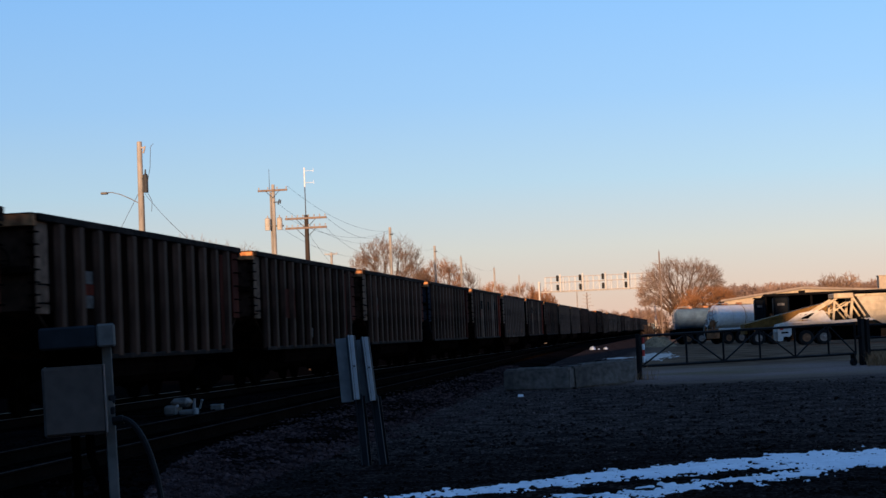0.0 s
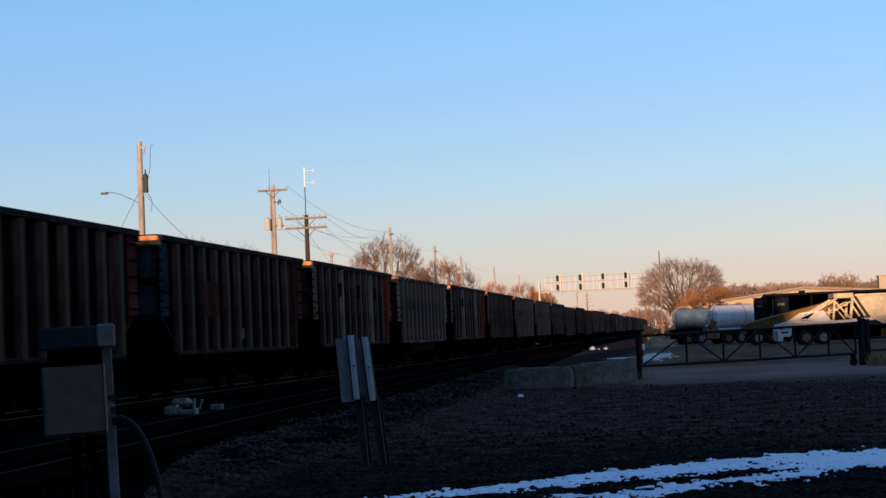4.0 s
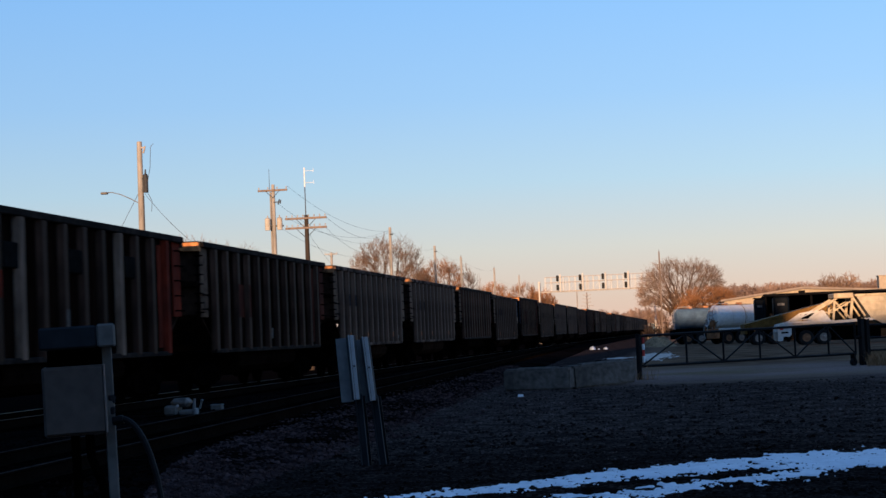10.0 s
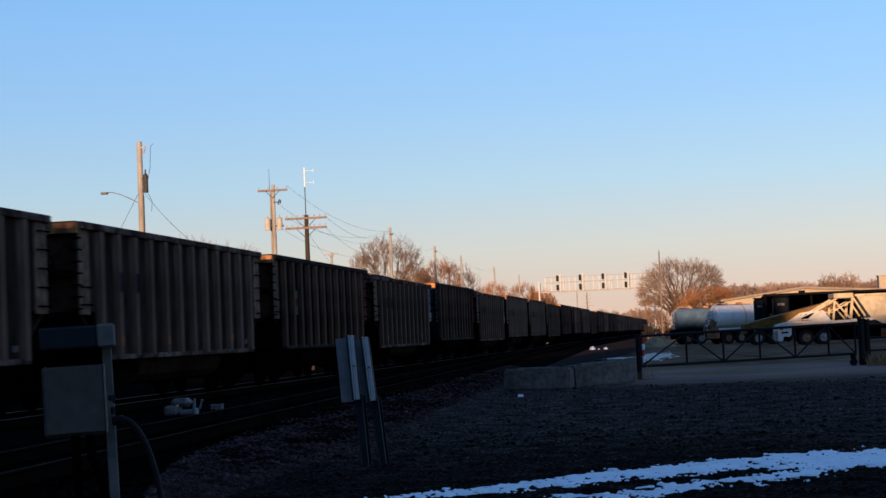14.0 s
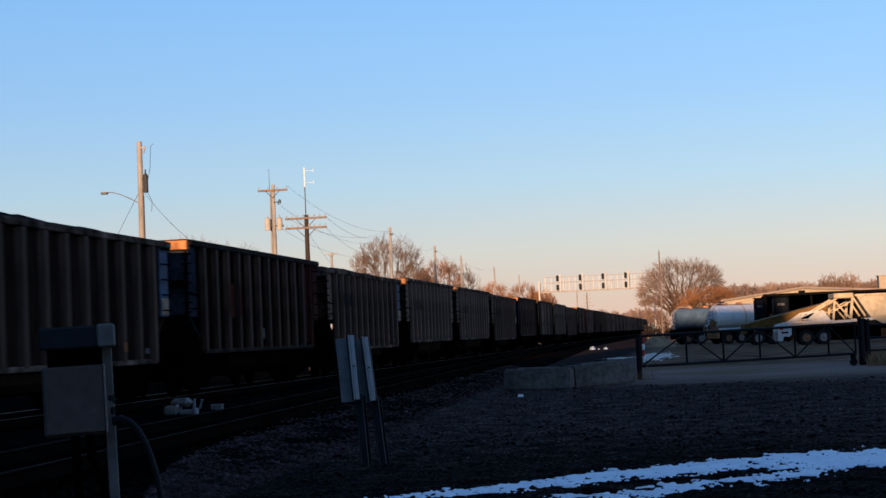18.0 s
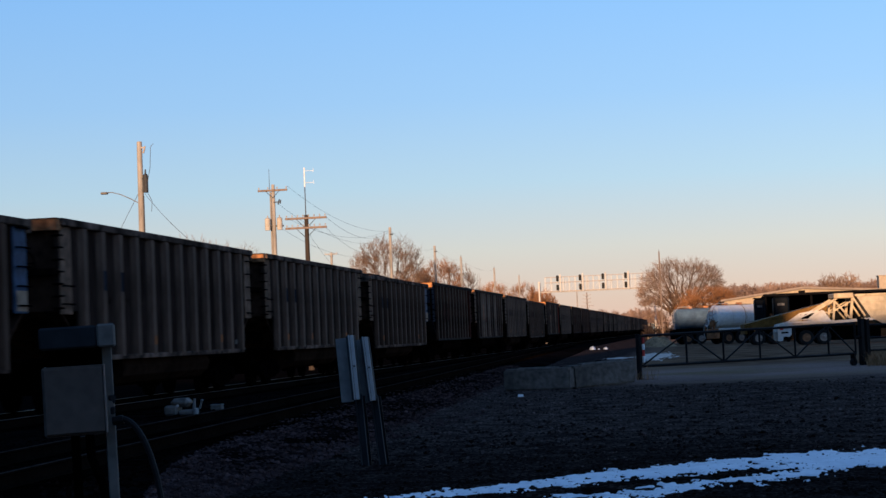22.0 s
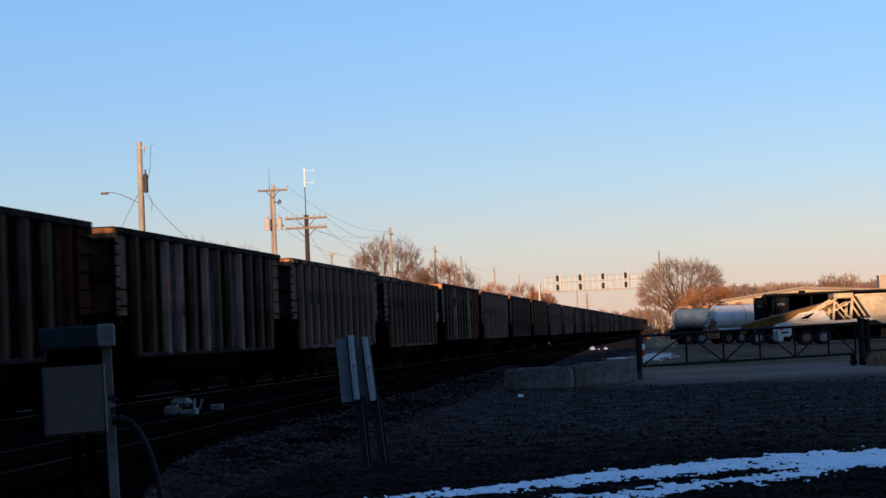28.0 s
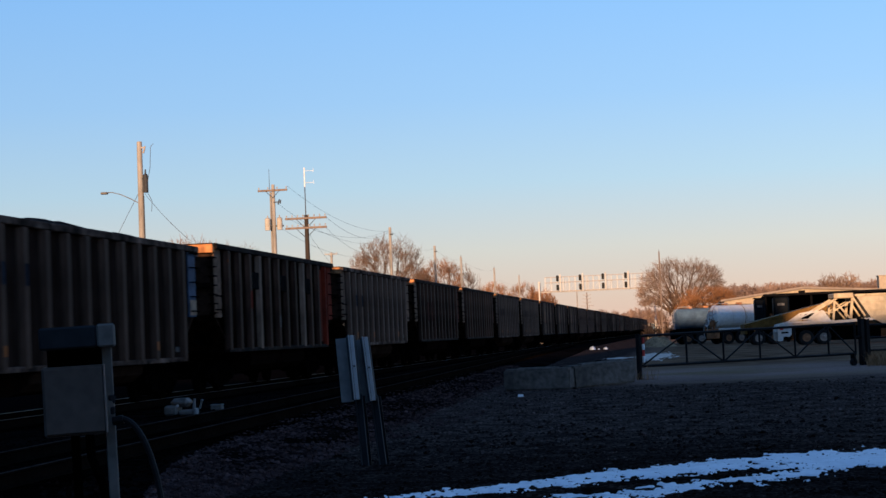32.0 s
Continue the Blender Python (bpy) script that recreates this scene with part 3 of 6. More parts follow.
def coal_car(kind, m):
    sill, top, pm, rm, heap, label = CARS[kind]
    car = thing("coal_car", m, label, "train car", "coal cars of the train")
    chord = M_CHORD if kind in ("grey", "blue") else M_CHORD_DARK
    n_ribs = 12
    W = 1.42
    cut = 2.05
    # sides, stepped up at the ends over the trucks
    out = [(-HALF, cut), (-HALF + 1.05, cut), (-HALF + 1.05, sill), (HALF - 1.05, sill), (HALF - 1.05, cut), (HALF, cut), (HALF, top - 0.14), (-HALF, top - 0.14)]
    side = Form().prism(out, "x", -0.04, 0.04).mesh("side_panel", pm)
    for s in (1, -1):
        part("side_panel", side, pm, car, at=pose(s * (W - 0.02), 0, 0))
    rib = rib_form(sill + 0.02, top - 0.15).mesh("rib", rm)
    pale = rib_form(sill + 0.02, top - 0.15).mesh("rib", M_RIB_PALE) if kind in ("pale", "hatch") else None
    rust = rib_form(sill + 0.02, top - 0.15).mesh("rib", M_RUST if kind == "hatch" else M_RUST_DARK) if kind in ("hatch", "cobalt") else None
    for i in range(n_ribs):
        y = -HALF + 1.22 + i * (2 * HALF - 2.44) / (n_ribs - 1)
        for s in (1, -1):
            me = rib
            if kind == "pale" and i in (2, 3, 5, 8):
                me = pale
            if kind == "hatch" and i in (3, 8):
                me = pale
            if kind in ("hatch", "cobalt") and i >= n_ribs - 1:
                me = rust
            part("rib", me, rm, car, at=pose(s * W, y, 0) @ (Matrix.Identity(4) if s > 0 else Matrix.Rotation(math.pi, 4, "Z")))
    # end sheets slope inwards to the foot
    for s in (1, -1):
        e = Form().add([(-W, s * HALF, top - 0.14), (W, s * HALF, top - 0.14), (W, s * (HALF - 0.02), cut), (-W, s * (HALF - 0.02), cut), (W, s * (HALF - 1.6), sill - 0.05), (-W, s * (HALF - 1.6), sill - 0.05),
                        (-W, s * (HALF - 0.06), top - 0.14), (W, s * (HALF - 0.06), top - 0.14), (W, s * (HALF - 0.1), cut), (-W, s * (HALF - 0.1), cut), (W, s * (HALF - 1.66), sill - 0.02), (-W, s * (HALF - 1.66), sill - 0.02)],
                       [(0, 1, 2, 3), (3, 2, 4, 5), (7, 6, 9, 8), (8, 9, 11, 10), (0, 6, 7, 1), (5, 4, 10, 11), (1, 7, 8, 2), (2, 8, 10, 4), (6, 0, 3, 9), (9, 3, 5, 11)])
        part("end_sheet", e, M_COBALT if kind == "cobalt" and s < 0 else M_END, car)
        part("end_beam", Form().soft(-W - 0.08, W + 0.08, s * HALF - 0.12 + s * 0.08, s * HALF + 0.12 + s * 0.08, top - 0.25, top - 0.024, 0.012), chord if kind == "blue" or s > 0 else M_BEAM if kind in ("hatch", "cobalt", "dark") else M_BEAM_DULL, car)
        part("beam_cap", Form().soft(-W - 0.08, W + 0.08, s * HALF - 0.14 + s * 0.08, s * HALF + 0.14 + s * 0.08, top - 0.022, top, 0.006), chord, car)
        part("end_stiffener", Form().soft(-W, W, s * HALF - 0.06 + s * 0.08, s * HALF + 0.06 + s * 0.08, 2.75, 2.9, 0.02), M_PANEL, car)
    # corner posts, with rungs and grips on the road side
    for s in (1, -1):
        for t in (1, -1):
            cm = M_POST
            if kind == "blue" and t > 0:
                cm = M_BLUE
            elif kind == "cobalt" and t < 0:
                cm = M_COBALT
            elif kind in ("hatch", "brown", "dark", "cobalt") and t > 0:
                cm = M_RUST if kind == "hatch" else M_RUST_DARK if kind == "cobalt" else M_RUST_DULL
            y0, y1 = sorted((t * HALF, t * (HALF - 0.62)))
            part("corner_post", Form().soft(min(s * W, s * (W + 0.05)), max(s * W, s * (W + 0.05)), y0, y1, 1.98, top - 0.14, 0.012), cm, car)
            if s < 0:
                continue
            if t > 0:
                for k in range(5):
                    part("rung", RUNG_ME, M_UNDER, car, at=pose(W, HALF, 2.12 + 0.36 * k))
            else:
                for k in range(7):
                    part("edge_grip", GRIP_ME, M_UNDER, car, at=pose(W, -HALF, 2.1 + 0.24 * k))
                for z in (2.18, 2.54):
                    part("rung", RUNG_ME, M_UNDER, car, at=pose(W, -HALF + 0.55, z))
    # chords
    for s in (1, -1):
        part("top_chord", Form().soft(s * (W + 0.03) - 0.12, s * (W + 0.03) + 0.12, -HALF - 0.03, HALF + 0.03, top - 0.15, top, 0.02), chord, car)
        part("side_sill", Form().soft(s * (W + 0.03) - 0.09, s * (W + 0.03) + 0.09, -HALF + 1.05, HALF - 1.05, sill - 0.05, sill + 0.06, 0.015), chord, car)
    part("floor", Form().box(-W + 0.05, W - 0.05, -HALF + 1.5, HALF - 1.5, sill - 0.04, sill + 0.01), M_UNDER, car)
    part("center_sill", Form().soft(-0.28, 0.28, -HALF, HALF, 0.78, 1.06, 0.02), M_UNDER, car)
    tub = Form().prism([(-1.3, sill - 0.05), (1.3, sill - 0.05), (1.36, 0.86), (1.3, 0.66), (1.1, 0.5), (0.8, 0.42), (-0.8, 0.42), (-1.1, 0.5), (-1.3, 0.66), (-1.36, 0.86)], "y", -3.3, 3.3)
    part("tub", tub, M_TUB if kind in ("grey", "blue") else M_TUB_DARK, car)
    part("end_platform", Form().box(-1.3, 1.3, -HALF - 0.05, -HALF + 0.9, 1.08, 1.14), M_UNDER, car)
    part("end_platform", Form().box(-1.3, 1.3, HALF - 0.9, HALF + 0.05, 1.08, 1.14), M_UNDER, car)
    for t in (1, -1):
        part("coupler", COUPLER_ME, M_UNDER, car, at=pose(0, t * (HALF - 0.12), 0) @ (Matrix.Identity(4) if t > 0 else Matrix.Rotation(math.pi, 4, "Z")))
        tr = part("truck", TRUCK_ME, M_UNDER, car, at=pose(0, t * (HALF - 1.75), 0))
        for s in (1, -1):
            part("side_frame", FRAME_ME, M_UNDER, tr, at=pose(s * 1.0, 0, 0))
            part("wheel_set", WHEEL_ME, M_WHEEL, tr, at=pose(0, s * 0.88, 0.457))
    # brake gear at the leading end
    part("brake_reservoir", Form().tube((0.9, -HALF + 0.55, 1.45), (0.9, -HALF + 1.3, 1.45), 0.2, 0.2, 12), M_UNDER, car)
    ring = [(0.75 + 0.28 * math.cos(i * math.pi / 8), -HALF - 0.22, 3.0 + 0.28 * math.sin(i * math.pi / 8)) for i in range(17)]
    bw = part("brake_wheel", Form().path(ring, 0.016, 5), M_UNDER, car)
    part("hub", Form().tube((0.75, -HALF - 0.13, 3.0), (0.75, -HALF - 0.23, 3.0), 0.04, 0.03, 8), M_UNDER, bw)
    for dx, dz in ((0.27, 0.0), (0.0, 0.27)):
        part("spoke", Form().tube((0.75 - dx, -HALF - 0.22, 3.0 - dz), (0.75 + dx, -HALF - 0.22, 3.0 + dz), 0.014, 0.014, 5), M_UNDER, bw)
    part("coal_load", coal_form(top, heap + 0.1, len(kind) * 3.1), M_COAL, car, "heap of black coal", smooth=False)
    # marks on the side
    X = W + 0.021

    def mark(y, z, w, h, mm, name="stencil_patch"):
        part(name, Form().box(X, X + 0.006, y - w / 2, y + w / 2, z - h / 2, z + h / 2), mm, car)

    def on_rib(i, z, h, mm, name="painted_mark"):
        y = -HALF + 1.22 + i * (2 * HALF - 2.44) / (n_ribs - 1)
        part(name, Form().box(W + 0.135, W + 0.141, y - 0.08, y + 0.08, z - h / 2, z + h / 2), mm, car)

    if kind == "hatch":
        for i in (2, 5, 8):
            part("opening", Form().soft(W + 0.03, W + 0.139, -HALF + 1.22 + (i + 0.5) * 1.096 - 0.34, -HALF + 1.22 + (i + 0.5) * 1.096 + 0.34, 2.8, 3.28, 0.02), M_HATCH, car)
        mark(HALF - 1.3, 2.45, 0.85, 2.4, M_RUST, "rust_panel")
        on_rib(2, 2.5, 0.5, M_RUST)
        on_rib(5, 1.9, 0.35, M_WHITE_MARK)
    if kind == "cobalt":
        mark(HALF - 1.3, 2.45, 0.85, 2.4, M_RUST_DARK, "rust_panel")
    if kind == "dark":
        mark(HALF - 1.3, 2.45, 0.85, 2.4, M_RUST_DULL, "rust_panel")
    if kind in ("dark", "cobalt"):
        on_rib(2, 2.45, 0.9, M_RUST_DULL)
        on_rib(3, 2.45, 0.9, M_RUST_DULL)
        mark(-HALF + 1.22 + 2.5 * 1.096, 2.45, 0.6, 0.9, M_RUST_DULL)
        mark(-HALF + 1.22 + 5.5 * 1.096, 1.55, 0.4, 0.3, M_WHITE_MARK)
    if kind == "brown":
        for z in (2.75, 2.25):
            mark(-HALF + 1.22 + 1.5 * 1.096, z, 0.55, 0.26, M_WHITE_MARK)
        mark(-HALF + 1.22 + 1.5 * 1.096, 2.5, 0.6, 0.22, M_RUST)
        mark(HALF - 1.3, 2.45, 0.85, 2.4, M_RUST_DULL, "rust_panel")
    if kind in ("grey", "blue"):
        for i in (1, 9):
            on_rib(i, sill + 0.35, 0.2, M_ORANGE, "reflector")
        mark(HALF - 1.6, sill + 0.25, 0.3, 0.12, M_WHITE_MARK)
        for i in (1, 2):
            on_rib(i, 2.7, 0.42, M_COBALT, "faded_stencil")
    if kind == "grey":
        for i in range(3):
            mark(-HALF + 1.22 + (1.5 + i) * 1.096, 2.3, 0.34, 0.14, M_STENCIL, "stencil_bar")
        on_rib(4, sill + 0.35, 0.2, M_ORANGE, "reflector")
    if kind == "blue":
        part("tan_plate", Form().box(X + 0.04, X + 0.046, HALF - 0.55, HALF - 0.05, 2.02, 2.4), M_TAN, car)
    if kind == "pale":
        on_rib(2, 2.6, 0.95, M_ORANGE)
        on_rib(3, 2.15, 0.3, M_RUST)
        mark(-HALF + 1.22 + 1 * 1.096 - 0.2, 2.4, 0.3, 0.8, M_RUST_DULL)
        for i in (2, 5, 7):
            mark(-HALF + 1.22 + (i + 0.5) * 1.096, 2.45, 0.72, 2.5, M_SCUFF, "scuffed_panel")
    return car


# the cars in the order in which they pass
ORDER = {-3: "grey", -2: "brown", -1: "dark", 0: "brown", 1: "dark", 2: "brown", 3: "cobalt", 4: "hatch", 5: "grey", 6: "hatch", 7: "dark", 8: "grey", 9: "grey", 10: "brown", 11: "blue",
         12: "cobalt", 13: "blue", 14: "grey", 15: "grey", 16: "blue", 17: "cobalt", 18: "pale", 19: "grey", 20: "blue", 21: "hatch", 22: "grey", 23: "dark", 24: "brown", 25: "grey", 26: "grey"}
_rng = random.Random(11)
for k in range(27, 53):
    ORDER[k] = _rng.choice(["brown", "dark", "grey", "grey", "hatch", "cobalt", "blue", "pale"])
SPEED, FIRST = 10.252, 44.93 - HALF
train, made = [], {}
for k in sorted(ORDER):
    s0 = FIRST + PITCH_CAR * k
    kind = ORDER[k]
    if kind in made:
        car = copy_thing(made[kind], on_track(s0))
    else:
        car = made[kind] = coal_car(kind, on_track(s0))
    train.append((car, s0))

# ---------------------------------------------------------------- things near the camera
M_GALV = mat("galvanised_steel", (0.145, 0.13, 0.118), 0.6, 0.1, dark=0.75, light=1.2, grain=8, stain=3)
M_BOXPAINT = mat("grey_box_paint", (0.094, 0.071, 0.060), 0.6, 0.0, dark=0.85, light=1.1, grain=12, stain=2)
M_STRIP = mat("bare_edge_strip", (0.26, 0.19, 0.16), 0.5, 0.0, dark=0.8, light=1.1, grain=9)
M_HOOD = mat("dark_blue_grey_hood", (0.021, 0.024, 0.028), 0.65, 0.1, dark=0.8, light=1.15, grain=8)
M_RUBBER = mat("black_rubber", (0.015, 0.0145, 0.0155), 0.6, grain=10)
M_MARKER = mat("weathered_white_marker", (0.19, 0.185, 0.18), 0.6, 0.0, dark=0.8, light=1.12, grain=9, stain=2.5)
M_MARKER_EDGE = mat("bright_marker_edge", (0.42, 0.40, 0.39), 0.5, 0.0, dark=0.9, light=1.08, grain=9)
M_POSTGREY = mat("weathered_post", (0.045, 0.05, 0.055), 0.75, 0.1, dark=0.6, light=1.3, grain=10, stretch=(1, 1, 0.2))
M_CONCRETE = mat("cast_concrete", (0.128, 0.110, 0.096), 0.9, dark=0.62, light=1.2, grain=7, stain=0.9, bump=0.02)
M_GATE = mat("black_gate_paint", (0.008, 0.0085, 0.01), 0.6, 0.1, grain=9)
M_RED = mat("red_reflective_tape", (0.45, 0.05, 0.04), 0.4, dark=0.85, light=1.1)
M_TAPE = mat("white_reflective_tape", (0.75, 0.75, 0.75), 0.4, dark=0.9, light=1.05)
M_LITTER = mat("white_plastic", (0.8, 0.8, 0.82), 0.5, dark=0.9, light=1.05)
M_DRYGRASS = mat("dry_grass", (0.35, 0.20, 0.105), 0.9, dark=0.5, light=1.4, grain=3, stain=2)


def relay_box():
    ob = thing("relay_box", pose(-4.102, 11.0, -0.012, 0, 0, 19), "grey metal trackside relay box with dark hood on post", "electrical box")
    m = Matrix.Translation((0.255, 0, 0)) @ Matrix.Rotation(radians(-1.5), 4, "Y") @ Matrix.Translation((-0.255, 0, 0))
    part("housing", Form().soft(-0.222, 0.19, -0.16, 0.16, 1.065, 1.53, 0.012, m), M_BOXPAINT, ob)
    part("door_panel", Form().soft(-0.21, 0.18, -0.176, -0.161, 1.08, 1.515, 0.006, m), M_BOXPAINT, ob)
    part("door_edge", Form().soft(0.182, 0.195, -0.182, -0.10, 1.07, 1.53, 0.004, m), M_STRIP, ob, "bare metal edge strip")
    part("hood", Form().soft(-0.225, 0.155, -0.24, 0.2, 1.645, 1.795, 0.014, m), M_HOOD, ob)
    part("hood_end", Form().soft(0.156, 0.275, -0.245, 0.2, 1.645, 1.80, 0.012, m), M_GALV, ob, "lighter grey hood end cap")
    part("back_plate", Form().soft(-0.19, 0.19, 0.10, 0.13, 1.5, 1.66, 0.004, m), M_UNDER, ob)
    part("post", Form().soft(0.175, 0.245, 0.0, 0.06, -0.1, 1.68, 0.006, m), M_GALV, ob)
    part("second_post", Form().soft(-0.06, 0.0, 0.06, 0.11, -0.1, 1.12, 0.006, m), M_UNDER, ob)
    part("latch", Form().tube((0.19, -0.17, 1.30), (0.205, -0.21, 1.30), 0.022, 0.022, 8).tube((0.2, -0.2, 1.30), (0.215, -0.2, 1.265), 0.01, 0.01, 6), M_RUBBER, ob)
    part("padlock", Form().soft(0.185, 0.218, -0.205, -0.178, 1.19, 1.24, 0.008), M_RUBBER, ob)
    part("conduit_fitting", Form().tube((0.2, -0.1, 1.14), (0.27, -0.12, 1.15), 0.032, 0.03, 10), M_RUBBER, ob)
    pts = [(0.25 + 0.29 * math.sin(t * 1.45), -0.12 - 0.05 * t, 1.155 - 1.2 * (1 - math.cos(t * 1.35))) for t in [i / 14 for i in range(15)]]
    part("cable", Form().path(pts, 0.021, 8), M_RUBBER, ob, "thick black drooping cable")
    part("conduit", Form().path([(0.04, -0.05, 1.07), (0.05, -0.05, 0.9), (0.12, -0.06, 0.72), (0.15, -0.06, 0.45), (0.15, -0.06, -0.08)], 0.03, 8), M_UNDER, ob)


relay_box()


def marker_post(x, y, z, turn, lean, label, board=0.16):
    """A folded sheet-metal marker: a wide board, a step forward, a narrow bright plate and a flange behind it, on a channel post."""
    ob = thing("marker_post", pose(x, y, z, 0, lean, 0) @ pose(0, 0, 0, 0, 0, turn), label, "marker post", "marker posts by the track")
    lo, h = 0.84, 1.66
    part("face_board", Form().soft(-board - 0.03, -0.03, -0.006, 0.006, lo - 0.02, h - 0.02, 0.002), M_MARKER, ob)
    part("step_web", Form().soft(-0.034, -0.026, -0.085, -0.007, lo, h, 0.002).soft(-0.034, -0.006, -0.092, -0.086, lo, h, 0.002), M_POSTGREY, ob)
    part("plate_lip", Form().soft(-0.005, 0.012, -0.098, -0.086, lo, h + 0.012, 0.002), M_MARKER_EDGE, ob)
    part("seam", Form().soft(0.013, 0.018, -0.092, -0.082, lo, h + 0.004, 0.001), M_POSTGREY, ob)
    part("bright_plate", Form().soft(0.019, 0.066, -0.098, -0.086, lo, h + 0.004, 0.003), M_MARKER_EDGE, ob)
    part("flange", Form().soft(0.060, 0.067, -0.085, 0.03, lo, h, 0.002), M_POSTGREY, ob)
    part("bolt", Form().tube((0.040, -0.098, 1.27), (0.040, -0.108, 1.27), 0.012, 0.012, 8), M_RUBBER, ob)
    part("post", Form().soft(0.0, 0.085, 0.0, 0.012, -0.1, 0.9, 0.003).soft(-0.004, 0.006, -0.05, 0.0, -0.1, 0.9, 0.002).soft(0.079, 0.089, -0.05, 0.0, -0.1, 0.9, 0.002), M_POSTGREY, ob)
    part("rear_post", Form().soft(0.03, 0.11, 0.05, 0.07, -0.1, 0.88, 0.003), M_RUBBER, ob)


marker_post(-4.225, 21.29, 0.01, 0, -3.6, "weathered white folded metal marker on a leaning steel post")
marker_post(-4.022, 21.44, -0.015, 0, -5.3, "second white folded marker leaning beside the first")


def concrete_block(x, y, turn, tilt, label, L=1.83, H=0.62):
    ob = thing("concrete_block", pose(x, y, -0.02 - 0.4 * L * math.sin(radians(tilt)), 0, tilt, turn), label, "concrete block", "concrete blocks by the track")
    bm = bmesh.new()
    bmesh.ops.create_cube(bm, size=1.0)
    bmesh.ops.scale(bm, vec=(L, 0.61, H), verts=bm.verts)
    bmesh.ops.translate(bm, vec=(0, 0, H / 2), verts=bm.verts)
    bmesh.ops.bevel(bm, geom=list(bm.edges), offset=0.055, segments=2, affect="EDGES")
    bmesh.ops.subdivide_edges(bm, edges=list(bm.edges), cuts=2, use_grid_fill=True)
    for v in bm.verts:
        v.co += 0.014 * noise.noise_vector(v.co * 2.3 + Vector((x, y, 0)))
    me = bpy.data.meshes.new("block_body")
    bm.to_mesh(me)
    bm.free()
    me.materials.append(M_CONCRETE)
    part("block_body", me, M_CONCRETE, ob)
    part("key_ridge", Form().prism([(-0.13, H - 0.02), (0.13, H - 0.02), (0.09, H + 0.04), (-0.09, H + 0.04)], "x", -L * 0.3, L * 0.3), M_CONCRETE, ob)
    part("lifting_loop", Form().path([(-0.1, 0, H), (-0.09, 0, H + 0.07), (0.09, 0, H + 0.07), (0.1, 0, H)], 0.012, 6), M_RAIL_SIDE, ob)


concrete_block(-4.30, 47.85, -9, 0, "weathered grey cast concrete barrier block on gravel", 1.93)
concrete_block(-2.63, 48.88, 40, -2.2, "weathered grey concrete block standing beside the gate post", 2.24, 0.655)


def yard_gate():
    a, b = Vector((-1.55, 53.7, 0)), Vector((6.0, 61.0, 0))
    turn = math.degrees(math.atan2(b.y - a.y, b.x - a.x))
    ob = thing("yard_gate", pose(a.x, a.y, 0, 0, 0, turn), "closed black steel pipe swing gate across the yard entrance", "gate")
    lo = 0.42
    xs = [0, 1.98, 3.65, 5.36, 7.07, 8.75, 10.15]
    L = xs[-1]

    def hi(x):
        return 1.375 + 0.011 * x

    part("hinge_post", Form().tube((-0.1, 0, -0.1), (-0.1, 0, 1.44), 0.085, 0.085, 10), M_GATE, ob)
    part("top_rail", Form().tube((0, 0, hi(0)), (L, 0, hi(L)), 0.045, 0.045, 8), M_GATE, ob)
    part("bottom_rail", Form().tube((0, 0, lo), (L, 0, lo), 0.045, 0.045, 8), M_GATE, ob)
    for i, x in enumerate(xs):
        part("upright", Form().tube((x, 0, lo), (x, 0, hi(x)), 0.035, 0.035, 8), M_GATE, ob)
        if i + 1 < len(xs):
            z0, z1 = (lo, hi(xs[i + 1])) if i % 2 == 0 else (hi(x), lo)
            part("diagonal", Form().tube((x, 0, z0), (xs[i + 1], 0, z1), 0.028, 0.028, 6), M_GATE, ob)
    for k in range(4):
        part("tape_band", Form().tube((0.1, 0, lo + 0.12 + 0.2 * k), (0.1, 0, lo + 0.30 + 0.2 * k), 0.05, 0.05, 10), M_RED if k % 2 else M_TAPE, ob)
    part("gate_wheel", Form().tube((L - 0.15, -0.06, 0.13), (L - 0.15, 0.06, 0.13), 0.13, 0.13, 14), M_RUBBER, ob)
    part("latch_arm", Form().soft(L, L + 0.26, -0.03, 0.03, 0.98, 1.04, 0.008), M_GATE, ob)
    part("wheel_bracket", Form().box(L - 0.19, L - 0.11, -0.09, 0.09, 0.15, lo), M_GATE, ob)
    for i, x in enumerate((L + 0.33, L + 0.62)):
        p = thing("gate_post", pose(a.x, a.y, 0, 0, 0, turn) @ pose(x, 0, 0), "black steel gate post at the end of the gate", "post", "gate posts")
        part("shaft", Form().soft(-0.085, 0.085, -0.085, 0.085, -0.1, 1.62 - 0.03 * i, 0.012), M_GATE, p)
        part("cap", Form().soft(-0.1, 0.1, -0.1, 0.1, 1.62 - 0.03 * i, 1.65 - 0.03 * i, 0.01), M_GATE, p)
    f = thing("pipe_fence", pose(a.x, a.y, 0, 0, 0, turn - 18) @ pose(L + 0.1, 3.3, 0), "dark steel pipe fence beside the gate", "fence")
    for z in (0.5, 0.95, 1.4):
        part("fence_rail", Form().tube((0, 0, z), (7, 0, z), 0.04, 0.04, 8), M_GATE, f)
    for i in range(4):
        part("fence_post", Form().tube((2.3 * i + 0.05, 0, -0.1), (2.3 * i + 0.05, 0, 1.5), 0.05, 0.05, 8), M_GATE, f)


yard_gate()


